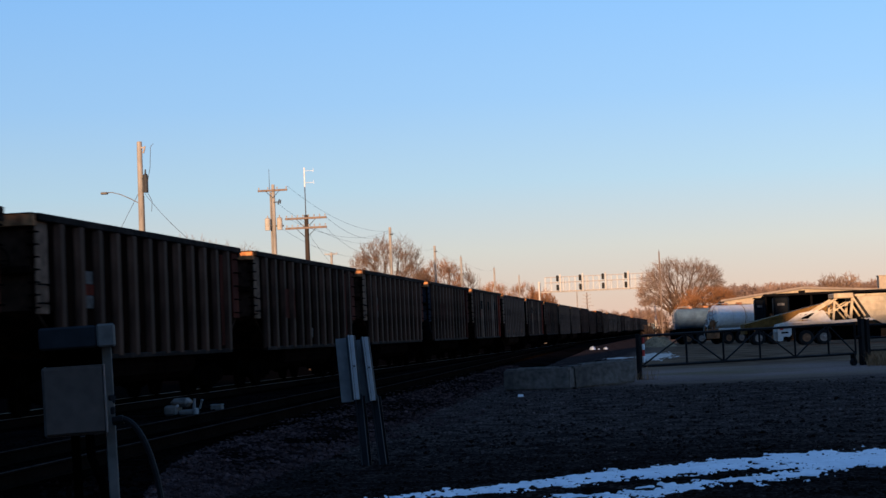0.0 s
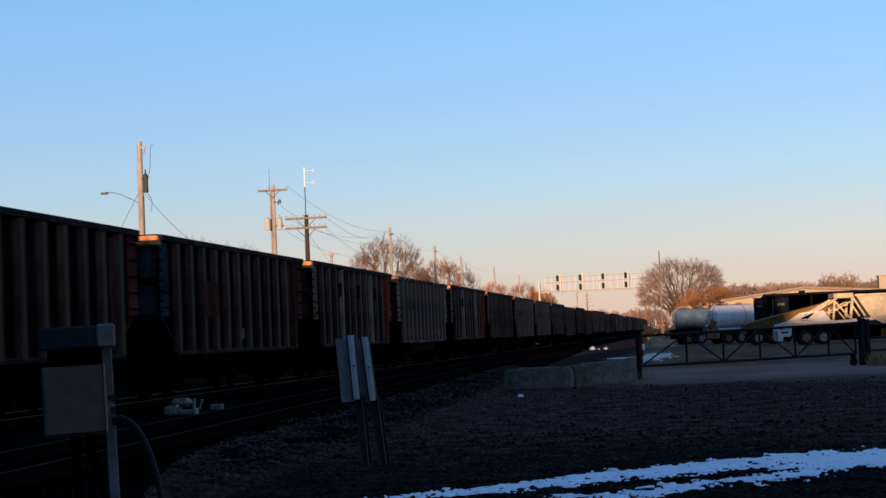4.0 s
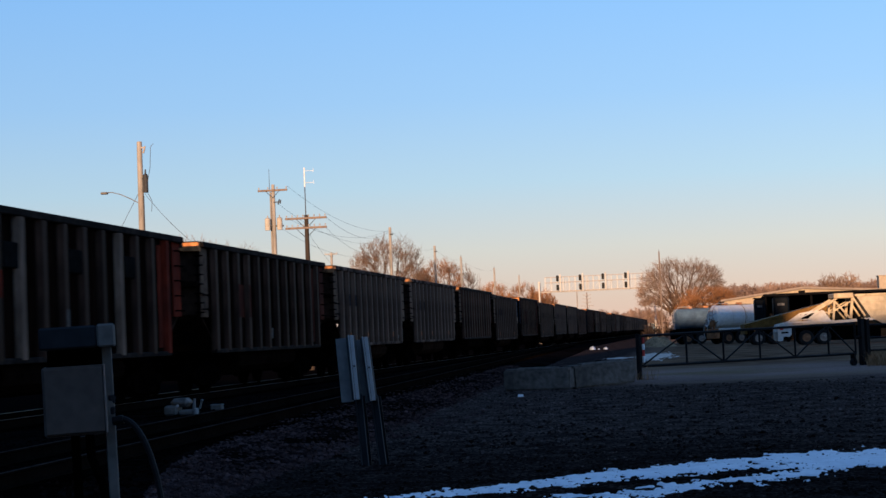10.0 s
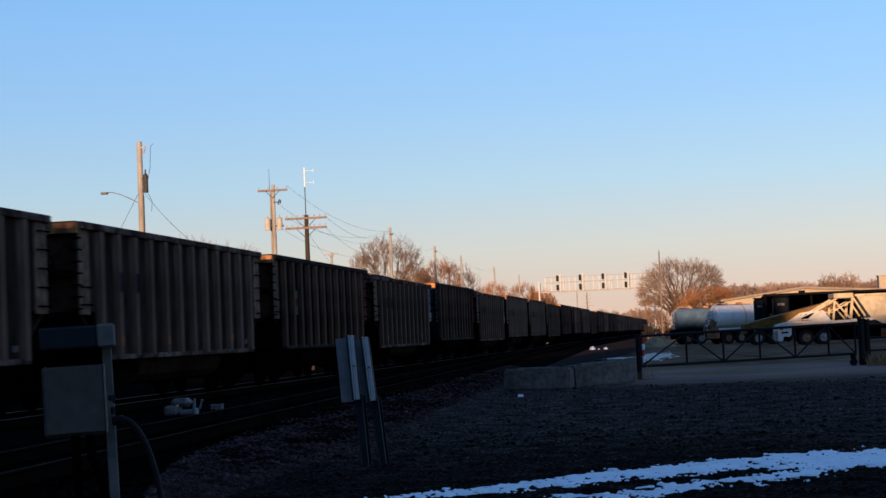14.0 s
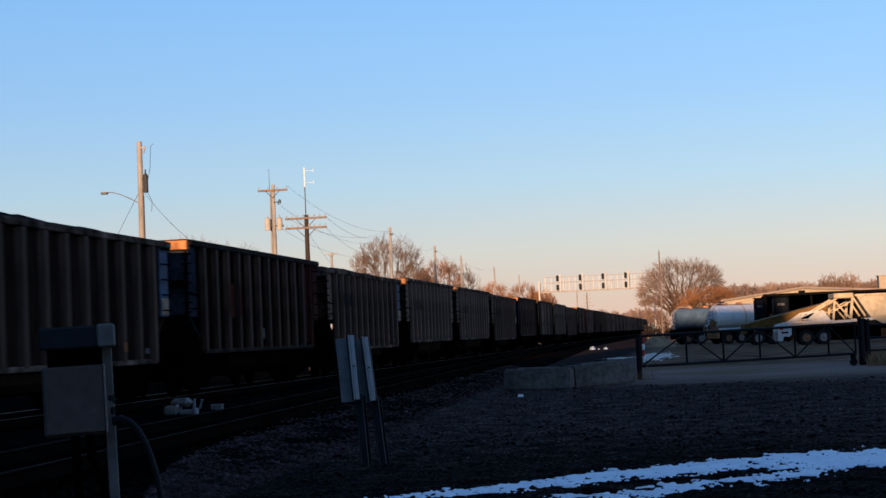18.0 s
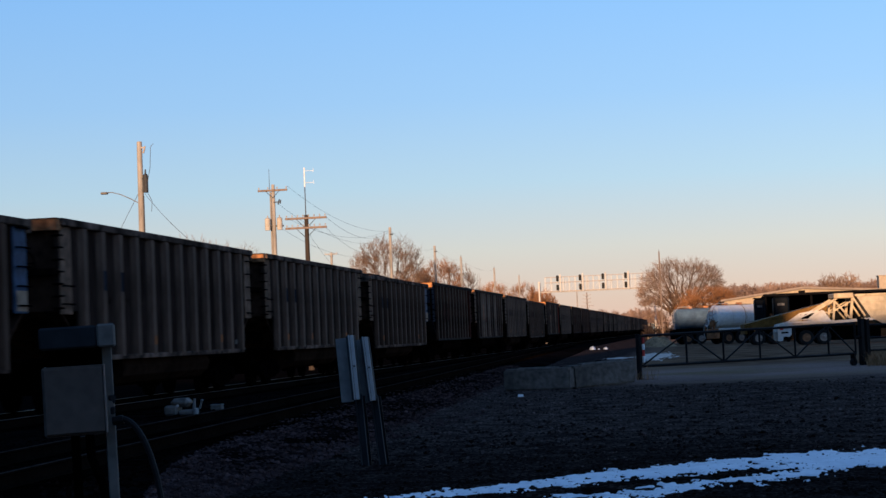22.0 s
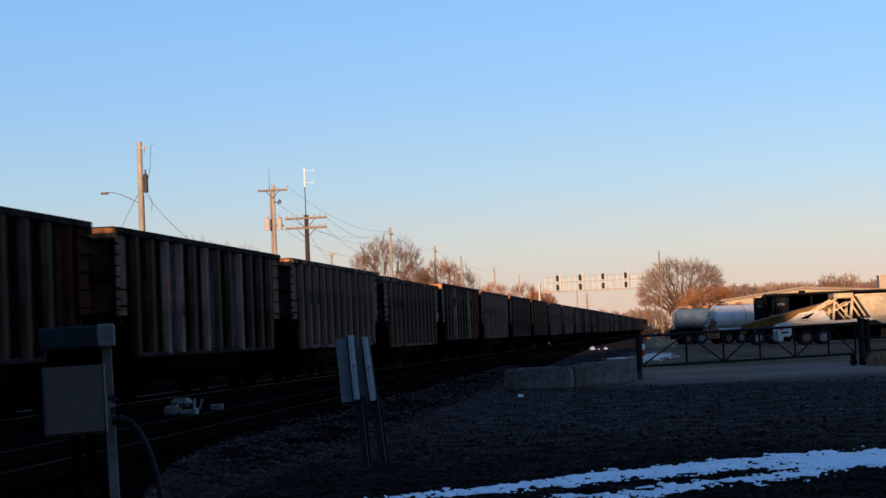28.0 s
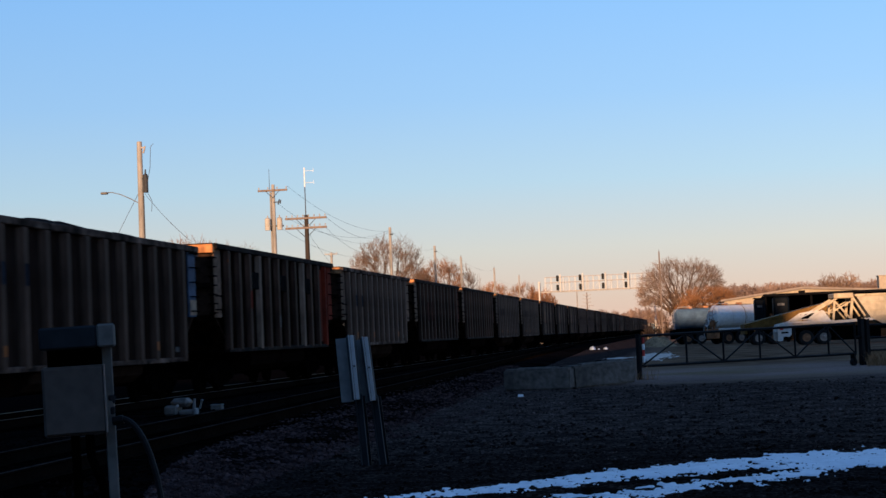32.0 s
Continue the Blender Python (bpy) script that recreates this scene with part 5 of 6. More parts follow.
def fan(seed, h, w, limbs=14, tufts=200, sprigs=10, fork=0.14, fine=0.017, trunk=0.26, low=-0.35, stout=0.42):
    """A bare tree: limbs fan out from a low fork, boughs leave the limbs, twigs leave the boughs, and all run outwards to a domed crown."""
    rng = random.Random(seed)
    wood, fringe = Form(), Form()
    root = Vector((0, 0, h * fork))
    mid_z, up, down = h * (0.42 + 0.3 * fork), h * (0.58 - 0.3 * fork), h * (0.34 - 0.2 * fork)

    def jit(s):
        return Vector((rng.uniform(-s, s), rng.uniform(-s, s), rng.uniform(-s, s)))

    def shell(u, az, r):
        c = max(0.0, 1 - abs(u) ** 2.6) ** 0.385
        k = r * (1 + 0.10 * noise.noise(Vector((math.cos(az) * 1.7 * c, math.sin(az) * 1.7 * c, u * 1.7 + seed * 3.1))))
        return Vector((w * c * math.cos(az) * k, w * c * math.sin(az) * k, mid_z + (up if u > 0 else down) * u * k))

    def run(form, p, q, r0, r1, n, sides, lift, wob):
        """A bent branch from p to q; gives its points."""
        m = p.lerp(q, 0.5) + Vector((0, 0, lift))
        pts = [p * (1 - t) ** 2 + m * 2 * t * (1 - t) + q * t * t + (jit(wob) if 0 < t < 1 else Vector()) for t in [k / n for k in range(n + 1)]]
        for k in range(n):
            form.tube(pts[k], pts[k + 1], r0 + (r1 - r0) * k / n, r0 + (r1 - r0) * (k + 1) / n, sides, False)
        return pts

    wood.tube((0, 0, -0.02 * h), root * 0.6, trunk * 1.1, trunk * 0.85, 8, False)
    wood.tube(root * 0.6, root * 1.2, trunk * 0.85, trunk * 0.6, 8, False)
    boughs = []
    for i in range(limbs):
        u = low + (1 - low) * (i + rng.random()) / limbs
        end = shell(u, i * 2.4 + rng.uniform(-0.3, 0.3), rng.uniform(0.7, 0.92))
        pts = run(wood, root * rng.uniform(0.75, 1.2), end, trunk * stout, fine * 1.5, 8, 5, 0.05 * h * (1 - u), 0.010 * h)
        for _ in range(min(5, max(3, tufts // (limbs * 4)))):
            k = rng.randint(2, 7)
            d = (pts[k] - pts[k - 1]).normalized()
            reach = 1.0 - k / 10
            tip = pts[k] + (d + jit(0.75) + (pts[k] - Vector((0, 0, 0.3 * h))).normalized() * 0.3).normalized() * 0.42 * h * reach
            boughs.append(run(wood, pts[k], tip, trunk * stout * (1 - k / 9) * 0.5 + fine, fine * 1.1, 4, 4, 0.012 * h, 0.008 * h))
        boughs.append(pts[4:])

    def inside(p):
        return (math.hypot(p.x / w, p.y / w) ** 2.6 + abs((p.z - mid_z) / (up if p.z > mid_z else down)) ** 2.6) ** 0.385

    core = Vector((0, 0, 0.28 * h))
    nodes = [p for pts in boughs for p in pts]
    near_set = np.array([tuple(p) for p in nodes])
    reach = np.array([inside(p) for p in nodes])
    for _ in range(tufts):
        c = shell(rng.uniform(low, 1.0), rng.uniform(0, 6.283), rng.uniform(0.55, 1.0) ** 0.7)
        k = int(np.argmin(((near_set - np.array(c)) ** 2).sum(1) + h * h * 0.2 * np.maximum(reach - inside(c) + 0.12, 0) ** 2))
        pts = run(fringe, nodes[k], c, fine * 1.5, fine * 1.0, 2, 3, 0.004 * h, 0.008 * h)
        out = (c - core).normalized() * 0.7 + (c - nodes[k]).normalized() * 0.3
        for _ in range(sprigs):
            d = (out + jit(0.6)).normalized()
            ln = h * rng.uniform(0.05, 0.11)
            a = pts[1].lerp(pts[2], rng.random())
            b = a + d * ln
            if inside(b) > 1.05 + 0.05 * rng.random():
                continue
            bend = a.lerp(b, 0.5) + jit(0.007 * h)
            fringe.tube(a, bend, fine * 0.95, fine * 0.75, 3, False)
            fringe.tube(bend, b, fine * 0.75, fine * 0.5, 3, False)
            for _ in range(2):
                q = a.lerp(b, rng.uniform(0.35, 0.9))
                fringe.tube(q, q + (d + jit(0.6)).normalized() * ln * rng.uniform(0.3, 0.6), fine * 0.65, fine * 0.45, 3, False)
    return wood, fringe


def tree(x, y, h, w, seed, label, twigs=None, **kw):
    wood, fringe = fan(seed, h, w, **kw)
    ob = thing("tree", pose(x, y, 0), label, "tree", "bare trees")
    part("trunk", wood, M_BARK, ob)
    part("crown", fringe, twigs or M_TWIG, ob)
    return ob


tree(-0.75, 236, 11.1, 6.3, 5, "large bare winter tree with a wide round crown", limbs=26, tufts=760, sprigs=8, trunk=0.42, fine=0.0105, low=-0.2, stout=0.66, fork=0.2)
tree(-3.6, 231, 6.6, 2.6, 6, "thin young bare tree beside the utility pole", limbs=9, tufts=70, sprigs=8, trunk=0.10, fine=0.014)
tree(2.6, 228, 7.0, 4.2, 8, "dense rust-brown bare tree beside the large one", M_RUSTTWIG, limbs=20, tufts=560, sprigs=10, trunk=0.14, fork=0.06, fine=0.016, low=-0.7)
a_tree = tree(-31.2, 175, 12.4, 4.25, 13, "wide bare winter tree behind the train", limbs=18, tufts=290, sprigs=9, fork=0.28, fine=0.014)
b_tree = tree(-31.6, 216, 11.6, 3.5, 17, "bare rust-brown tree behind the train", M_RUSTTWIG, limbs=14, tufts=200, sprigs=10, fork=0.25, fine=0.016)
tree(-29.7, 180, 9.6, 2.6, 19, "low rust-brown bare tree behind a utility pole", M_RUSTTWIG, limbs=12, tufts=170, sprigs=10, fork=0.2, fine=0.016)
tree(-29.6, 222, 11.0, 2.9, 23, "thin bare tree behind the train", limbs=10, tufts=130, sprigs=9, fork=0.3, fine=0.014)
for m in (pose(-34.5, 300, -0.6, 0, 0, 40), pose(-31.0, 320, -0.4, 0, 0, 250), pose(-29.5, 345, -1.6, 0, 0, 120)):
    copy_thing(b_tree, m)
for m in (pose(-45.4, 150, -0.8, 0, 0, 70), pose(-42.2, 153, -1.5, 0, 0, 10)):
    copy_thing(a_tree, m)


# the shade under the trees is put into this dark colour
M_UNDERGROWTH = mat("shade_dark_undergrowth", (0.04, 0.03, 0.028), 0.95)


def woods(name, spots, material, label, seed, **kw):
    """A far belt of bare trees: a few crowns, turned and scaled, as one tangle."""
    rng = random.Random(seed)
    kinds = []
    for k in range(3):
        wood, fringe = fan(seed + k, 1.0, 0.3, fork=0.12, **kw)
        n = len(wood.v)
        kinds.append((np.array(wood.v + fringe.v), wood.f + [tuple(i + n for i in q) for q in fringe.f]))
    vs, fs = [], []
    for i, (x, y, h, w) in enumerate(spots):
        v, f = kinds[i % 3]
        a = rng.uniform(0, 6.28)
        c, s = math.cos(a), math.sin(a)
        q = np.stack([(v[:, 0] * c - v[:, 1] * s) * w / 0.3 + x, (v[:, 0] * s + v[:, 1] * c) * w / 0.3 + y, v[:, 2] * h], 1)
        k = len(vs)
        vs += q.tolist()
        fs += [tuple(j + k for j in t) for t in f]
    me = bpy.data.meshes.new(name)
    me.from_pydata(vs, [], fs)
    me.materials.append(material)
    tagged(new(name, me), label, "woods", kind="stuff")


_r = random.Random(31)
LOW = dict(limbs=10, tufts=130, sprigs=7, fine=0.0024, trunk=0.018)
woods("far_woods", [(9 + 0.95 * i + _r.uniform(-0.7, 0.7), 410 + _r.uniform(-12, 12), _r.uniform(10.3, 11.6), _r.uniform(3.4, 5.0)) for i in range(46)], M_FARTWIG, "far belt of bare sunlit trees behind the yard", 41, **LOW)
woods("far_tree_row", [(32.6 + 1.9 * i, 395 + _r.uniform(-6, 6), _r.uniform(11.9, 12.7), 3.2) for i in range(3)], M_TWIG, "taller far bare trees", 52, **LOW)
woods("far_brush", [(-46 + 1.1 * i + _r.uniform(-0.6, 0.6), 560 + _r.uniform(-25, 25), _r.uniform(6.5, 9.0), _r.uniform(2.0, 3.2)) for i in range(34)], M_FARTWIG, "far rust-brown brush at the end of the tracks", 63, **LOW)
woods("side_brush", [(-47 + 0.9 * i + _r.uniform(-0.6, 0.6), 400 + _r.uniform(-20, 20), _r.uniform(9.0, 12.0), _r.uniform(2.0, 3.0)) for i in range(18)], M_RUSTTWIG, "far rust-brown brush behind the train", 74, **LOW)
woods("undergrowth", [(-6.2 + 0.5 * i, 243 + _r.uniform(-3, 3), _r.uniform(1.4, 2.6), 1.0) for i in range(20)], M_UNDERGROWTH, "dark low undergrowth below the trees", 85, limbs=6, tufts=30, sprigs=5, fine=0.01, trunk=0.02)
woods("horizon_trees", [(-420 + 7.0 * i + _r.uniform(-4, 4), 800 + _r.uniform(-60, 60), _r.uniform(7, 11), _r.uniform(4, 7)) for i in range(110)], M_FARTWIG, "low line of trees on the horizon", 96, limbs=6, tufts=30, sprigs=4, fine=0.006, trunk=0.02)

# ---------------------------------------------------------------- buildings
M_TANWALL = mat("tan_metal_siding", (0.31, 0.25, 0.19), 0.65, 0.0, dark=0.85, light=1.1, grain=3, stain=0.5)
M_ROOF = mat("pale_metal_roof", (0.205, 0.165, 0.14), 0.6, 0.0, dark=0.85, light=1.1, grain=3)
M_SHEDDARK = mat("dark_shed_siding", (0.005, 0.005, 0.006), 0.9, 0.0, spec=0.0)
M_FASCIA = mat("black_fascia", (0.006, 0.006, 0.007), 0.8, spec=0.0)
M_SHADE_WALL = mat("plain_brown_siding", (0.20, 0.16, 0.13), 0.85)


def metal_building():
    ob = thing("metal_building", pose(4.3, 205, 0), "long tan metal building with a low-pitched pale roof", "building")
    W, D, E, P, Q = 19.5, 30.0, 4.55, 5.78, 4.95
    part("front_wall", Form().prism([(0, 0), (W, 0), (W, Q), (W * 0.48, P - 0.12), (0, E)], "y", 0.0, 0.2), M_TANWALL, ob)
    part("back_wall", Form().prism([(0, 0), (W, 0), (W, Q), (W * 0.48, P - 0.12), (0, E)], "y", D - 0.2, D), M_TANWALL, ob)
    part("side_wall", Form().box(0, 0.2, 0.2, D - 0.2, 0, E), M_TANWALL, ob)
    part("side_wall", Form().box(W - 0.2, W, 0.2, D - 0.2, 0, Q), M_TANWALL, ob)
    part("roof", Form().prism([(-0.4, E - 0.02), (W * 0.48, P - 0.1), (W + 0.4, Q - 0.02), (W + 0.4, Q + 0.12), (W * 0.48, P + 0.06), (-0.4, E + 0.12)], "y", -0.5, D + 0.5), M_ROOF, ob)
    part("fascia_trim", Form().prism([(-0.42, E - 0.1), (W * 0.48, P - 0.2), (W + 0.42, Q - 0.1), (W + 0.42, Q + 0.04), (W * 0.48, P - 0.06), (-0.42, E + 0.04)], "y", -0.56, -0.505), M_ROOF, ob)
    for i in range(14):
        part("siding_seam", Form().box(0.7 + 1.35 * i, 0.74 + 1.35 * i, -0.02, 0.0, 0.1, E - 0.1), M_TANWALL, ob)
    part("vent", Form().soft(W * 0.45, W * 0.49, -0.1, -0.02, P - 0.7, P - 0.4, 0.02), M_FASCIA, ob)
    t = thing("tan_block_building", pose(23.3, 212, 0), "tan block of a taller building with a dark roof edge", "building")
    part("outer_wall", Form().box(0, 9, 0, 2.4, 0, 6.85), M_TANWALL, t)
    part("roof_edge", Form().soft(-0.1, 9.1, -0.1, 2.5, 6.85, 6.95, 0.03), M_TANWALL, t)
    part("door", Form().box(2, 5, -0.04, 0.0, 0, 3.2), M_SHADE_WALL, t)


metal_building()


M_CONTAINER = mat("blue_black_container_paint", (0.0025, 0.0042, 0.0068), 0.6, dark=0.6, light=1.5, grain=3, spec=0.05)


def open_shed():
    ob = thing("open_shed", pose(6.6, 150, 0), "long open-fronted dark shed with a black roof edge", "shed")
    W, D = 24.0, 14.0
    part("roof", Form().prism([(0, 3.98), (D, 3.6), (D, 3.75), (0, 4.18)], "x", 0, W), M_FASCIA, ob)
    part("back_wall", Form().box(0, W, D - 0.2, D, 0, 3.62), M_SHEDDARK, ob)
    for x in (0, W - 0.2):
        part("end_wall", Form().box(x, x + 0.2, 1.0, D - 0.2, 0, 3.6), M_SHEDDARK, ob)
    for i in range(7):
        part("post", Form().soft(0.05 + i * 3.95, 0.25 + i * 3.95, 0.6, 0.8, 0, 3.95, 0.01), M_SHEDDARK, ob)
    for i, (x, y, w, h, z) in enumerate(((-0.19, -6.0, 0.9, 3.72, 0.9), (1.39, -6.0, 1.3, 3.82, 1.2))):
        b = thing("dark_container", pose(5.7 + x, 150 + y, 0), "tall black steel container standing by the shed", "container", "black containers")
        part("body", Form().soft(0, w, 0, 2.4, 0.45, h, 0.14), M_CONTAINER, b)
        part("rim", Form().soft(-0.05, w + 0.05, -0.05, 2.45, h, h + 0.08, 0.02), M_SHEDDARK, b)
        for s in (0.1, w - 0.2):
            part("skid", Form().box(s, s + 0.1, 0, 2.4, 0, 0.45), M_SHEDDARK, b)
        part("label_plate", Form().box(w * 0.25, w * 0.7, -0.02, -0.004, h - 0.75, h - 0.55), M_DARKMETAL, b)


open_shed()


def shade_block_behind():
    """Unseen shade caster added behind the camera, between the low sun and the yard."""
    ob = thing("warehouse", pose(-16.7, -40, 0), "unseen plain brown block added to shade the yard", "building")
    # wing heights are set by where the shade has to end
    part("low_wing", Form().box(13.1, 62, -18, 0, 0, 18.5), M_SHADE_WALL, ob)
    part("tall_wing", Form().box(0, 12.9, -18, 0.5, 0, 22.9), M_SHADE_WALL, ob)
    part("side_wing", Form().box(-30, -0.2, -18, 0.5, 0, 11.9), M_SHADE_WALL, ob)
    part("side_roof", Form().soft(-30.2, -0.21, -18.2, 0.7, 11.9, 12.05, 0.02), M_FASCIA, ob)
    part("low_roof", Form().soft(12.95, 62.2, -18.2, 0.2, 18.5, 18.7, 0.02), M_FASCIA, ob)
    part("tall_roof", Form().soft(-0.2, 12.94, -18.2, 0.7, 22.9, 23.1, 0.02), M_FASCIA, ob)


shade_block_behind()


# ---------------------------------------------------------------- trailers on the yard
M_WHITEPAINT = mat("white_trailer_paint", (0.46, 0.455, 0.45), 0.5, 0.0, dark=0.85, light=1.08, grain=4, stain=0.9, tint=(0.44, 0.39, 0.34))
M_CREAM = mat("cream_hopper_paint", (0.36, 0.30, 0.22), 0.6, 0.0, dark=0.8, light=1.1, grain=3, stain=0.7)
M_AFRAME = mat("chalky_frame_paint", (0.42, 0.33, 0.22), 0.6, dark=0.75, light=1.15, grain=4, stain=1.5)
M_TANKWHITE = mat("white_tank_paint", (0.68, 0.67, 0.66), 0.5, 0.0, dark=0.88, light=1.06, grain=4, stain=0.8, tint=(0.66, 0.62, 0.57))
M_YELLOW = mat("mustard_paint", (0.14, 0.073, 0.020), 0.65, 0.0, dark=0.7, light=1.2, grain=3, stain=0.8)
# dimmer and bluer than the tank's grey, its shade put into the colour
M_GREYTANK = mat("shade_dimmed_grey_tank", (0.085, 0.135, 0.185), 0.5, 0.1, dark=0.8, light=1.1, grain=3, stain=0.8)
M_TYRE = mat("tyre_rubber", (0.018, 0.017, 0.017), 0.85)
M_HUB = mat("rusty_wheel_hub", (0.24, 0.115, 0.062), 0.7, 0.1)
M_HUBWHITE = mat("white_wheel_hub", (0.28, 0.22, 0.185), 0.6, 0.0)
M_RUSTY = mat("rusty_fittings", (0.33, 0.15, 0.075), 0.8, dark=0.6, light=1.2, grain=4)

TYRE_ME = Form()
for _a, _b, _r0, _r1 in ((-0.13, -0.10, 0.44, 0.52), (-0.10, 0.10, 0.52, 0.52), (0.10, 0.13, 0.52, 0.44)):
    TYRE_ME.tube((0, _a, 0), (0, _b, 0), _r0, _r1, 22, True)
TYRE_ME = TYRE_ME.mesh("tyre", M_TYRE)
RIM_FORM = Form().tube((0, -0.145, 0), (0, -0.10, 0), 0.29, 0.25, 16).tube((0, -0.2, 0), (0, -0.13, 0), 0.1, 0.12, 10)
RIM_ME = RIM_FORM.mesh("rim", M_HUB)
RIM_WHITE_ME = RIM_FORM.mesh("rim", M_HUBWHITE)


def wheel(parent, x, y, white=False, r=0.52):
    w = part("wheel", TYRE_ME, M_TYRE, parent, at=Matrix.LocRotScale((x, y, r), None, (r / 0.52, 1.4, r / 0.52)))
    part("rim", RIM_WHITE_ME if white else RIM_ME, M_HUB, w)


def bar(parent, name, p, q, r, m):
    p, q = Vector(p), Vector(q)
    d = q - p
    rot = d.to_track_quat("X", "Z").to_matrix().to_4x4()
    part(name, Form().soft(0, d.length, -r, r, -r, r, 0.01, Matrix.Translation(p) @ rot), m, parent)


def belly_dump():
    ob = thing("belly_dump_trailer", pose(6.0, 120, 0, 0, 0, 4), "white belly-dump trailer with an A-frame and cream hopper", "trailer")
    for x in (2.05, 3.25):
        for y in (0.0, 2.0):
            wheel(ob, x, y, x > 3)
    part("axle_frame", Form().soft(0.6, 8.5, 0.3, 1.9, 0.95, 1.25, 0.03), M_UNDER, ob)
    for y in (-0.15, 2.15):
        bar(ob, "frame_rail", (0.7, y, 1.35), (9.0, y, 1.75), 0.09, M_WHITEPAINT)
        bar(ob, "a_frame_leg", (1.4, y, 1.6), (4.25, y, 3.15), 0.075, M_AFRAME)
        bar(ob, "a_frame_leg", (3.95, y, 1.62), (4.1, y, 3.05), 0.075, M_AFRAME)
        bar(ob, "a_frame_strut", (4.0, y, 3.1), (5.1, y, 1.75), 0.06, M_AFRAME)
        bar(ob, "a_frame_leg", (5.15, y, 1.7), (5.35, y, 3.3), 0.09, M_AFRAME)
        bar(ob, "a_frame_strut", (5.35, y, 3.2), (6.15, y, 1.85), 0.06, M_AFRAME)
        bar(ob, "a_frame_strut", (2.6, y, 2.25), (4.0, y, 2.2), 0.05, M_AFRAME)
        bar(ob, "a_frame_strut", (4.05, y, 2.3), (5.2, y, 2.9), 0.05, M_AFRAME)
        part("fender", Form().prism([(0.14, 1.36), (0.2, 1.5), (1.05, 1.68), (3.95, 1.66), (3.95, 1.52), (1.1, 1.52), (0.9, 1.3)], "y", y - 0.25, y + 0.25), M_WHITEPAINT, ob)
        part("fairing", Form().prism([(1.05, 1.68), (1.95, 2.25), (2.75, 2.36), (3.3, 2.34), (3.75, 1.66), (2.6, 1.66), (2.15, 1.78), (1.7, 1.76)], "y", y - 0.16, y - 0.1), M_WHITEPAINT, ob)
        part("fairing_window", Form().prism([(1.7, 1.80), (2.02, 2.16), (2.66, 2.2), (2.2, 1.82)], "y", y - 0.17, y - 0.161), M_UNDER, ob)
        bar(ob, "fairing_tube", (1.3, y - 0.2, 1.75), (2.9, y - 0.2, 2.42), 0.035, M_WHITEPAINT)
        bar(ob, "fairing_tube", (2.2, y - 0.2, 1.72), (3.2, y - 0.2, 2.38), 0.035, M_WHITEPAINT)
        part("mud_bracket", Form().prism([(2.3, 1.52), (2.75, 1.52), (2.52, 1.3)], "y", y - 0.26, y - 0.22), M_WHITEPAINT, ob)
    part("apex_platform", Form().soft(4.05, 5.4, -0.3, 2.3, 3.15, 3.5, 0.05), M_AFRAME, ob)
    part("rear_bumper", Form().prism([(0.05, 1.36), (1.05, 1.5), (1.0, 0.75), (0.85, 0.62), (0.45, 0.66), (0.4, 0.34), (0.08, 0.34)], "y", -0.35, -0.2), M_WHITEPAINT, ob)
    part("rear_bumper", Form().prism([(0.05, 1.36), (1.05, 1.5), (1.0, 0.75), (0.85, 0.62), (0.45, 0.66), (0.4, 0.34), (0.08, 0.34)], "y", 2.2, 2.35), M_WHITEPAINT, ob)
    part("rear_beam", Form().soft(0.1, 0.4, -0.2, 2.2, 0.95, 1.36, 0.03), M_WHITEPAINT, ob)
    part("tail_light", Form().soft(0.2, 0.45, -0.37, -0.352, 1.1, 1.2, 0.004), M_RED, ob)
    part("bumper_slot", Form().soft(0.3, 0.8, -0.365, -0.352, 0.86, 0.98, 0.004), M_UNDER, ob)
    part("hopper", Form().prism([(5.6, 3.25), (13.2, 3.25), (12.0, 1.55), (10.0, 0.75), (8.3, 0.75), (6.5, 1.75)], "y", -0.25, 2.25), M_CREAM, ob)
    part("hopper_rim", Form().soft(5.5, 13.3, -0.32, 2.32, 3.25, 3.4, 0.02), M_AFRAME, ob)
    for z in (2.85, 2.3, 1.85):
        part("hopper_rib", Form().soft(6.3 if z > 2 else 6.6, 12.4, -0.29, -0.25, z - 0.035, z + 0.035, 0.005), M_CREAM, ob)
    part("gooseneck", Form().prism([(12.6, 3.2), (16.0, 1.9), (16.0, 1.6), (12.3, 1.6)], "y", 0.4, 1.6), M_WHITEPAINT, ob)
    part("landing_leg", Form().box(13.4, 13.6, 0.2, 0.4, 0.0, 1.8), M_UNDER, ob)
    # black box added to darken the bright gap under the frame
    part("dark_gap_filler", Form().soft(4.0, 7.2, 0.0, 2.0, 0.25, 1.2, 0.04), M_UNDER, ob)


belly_dump()


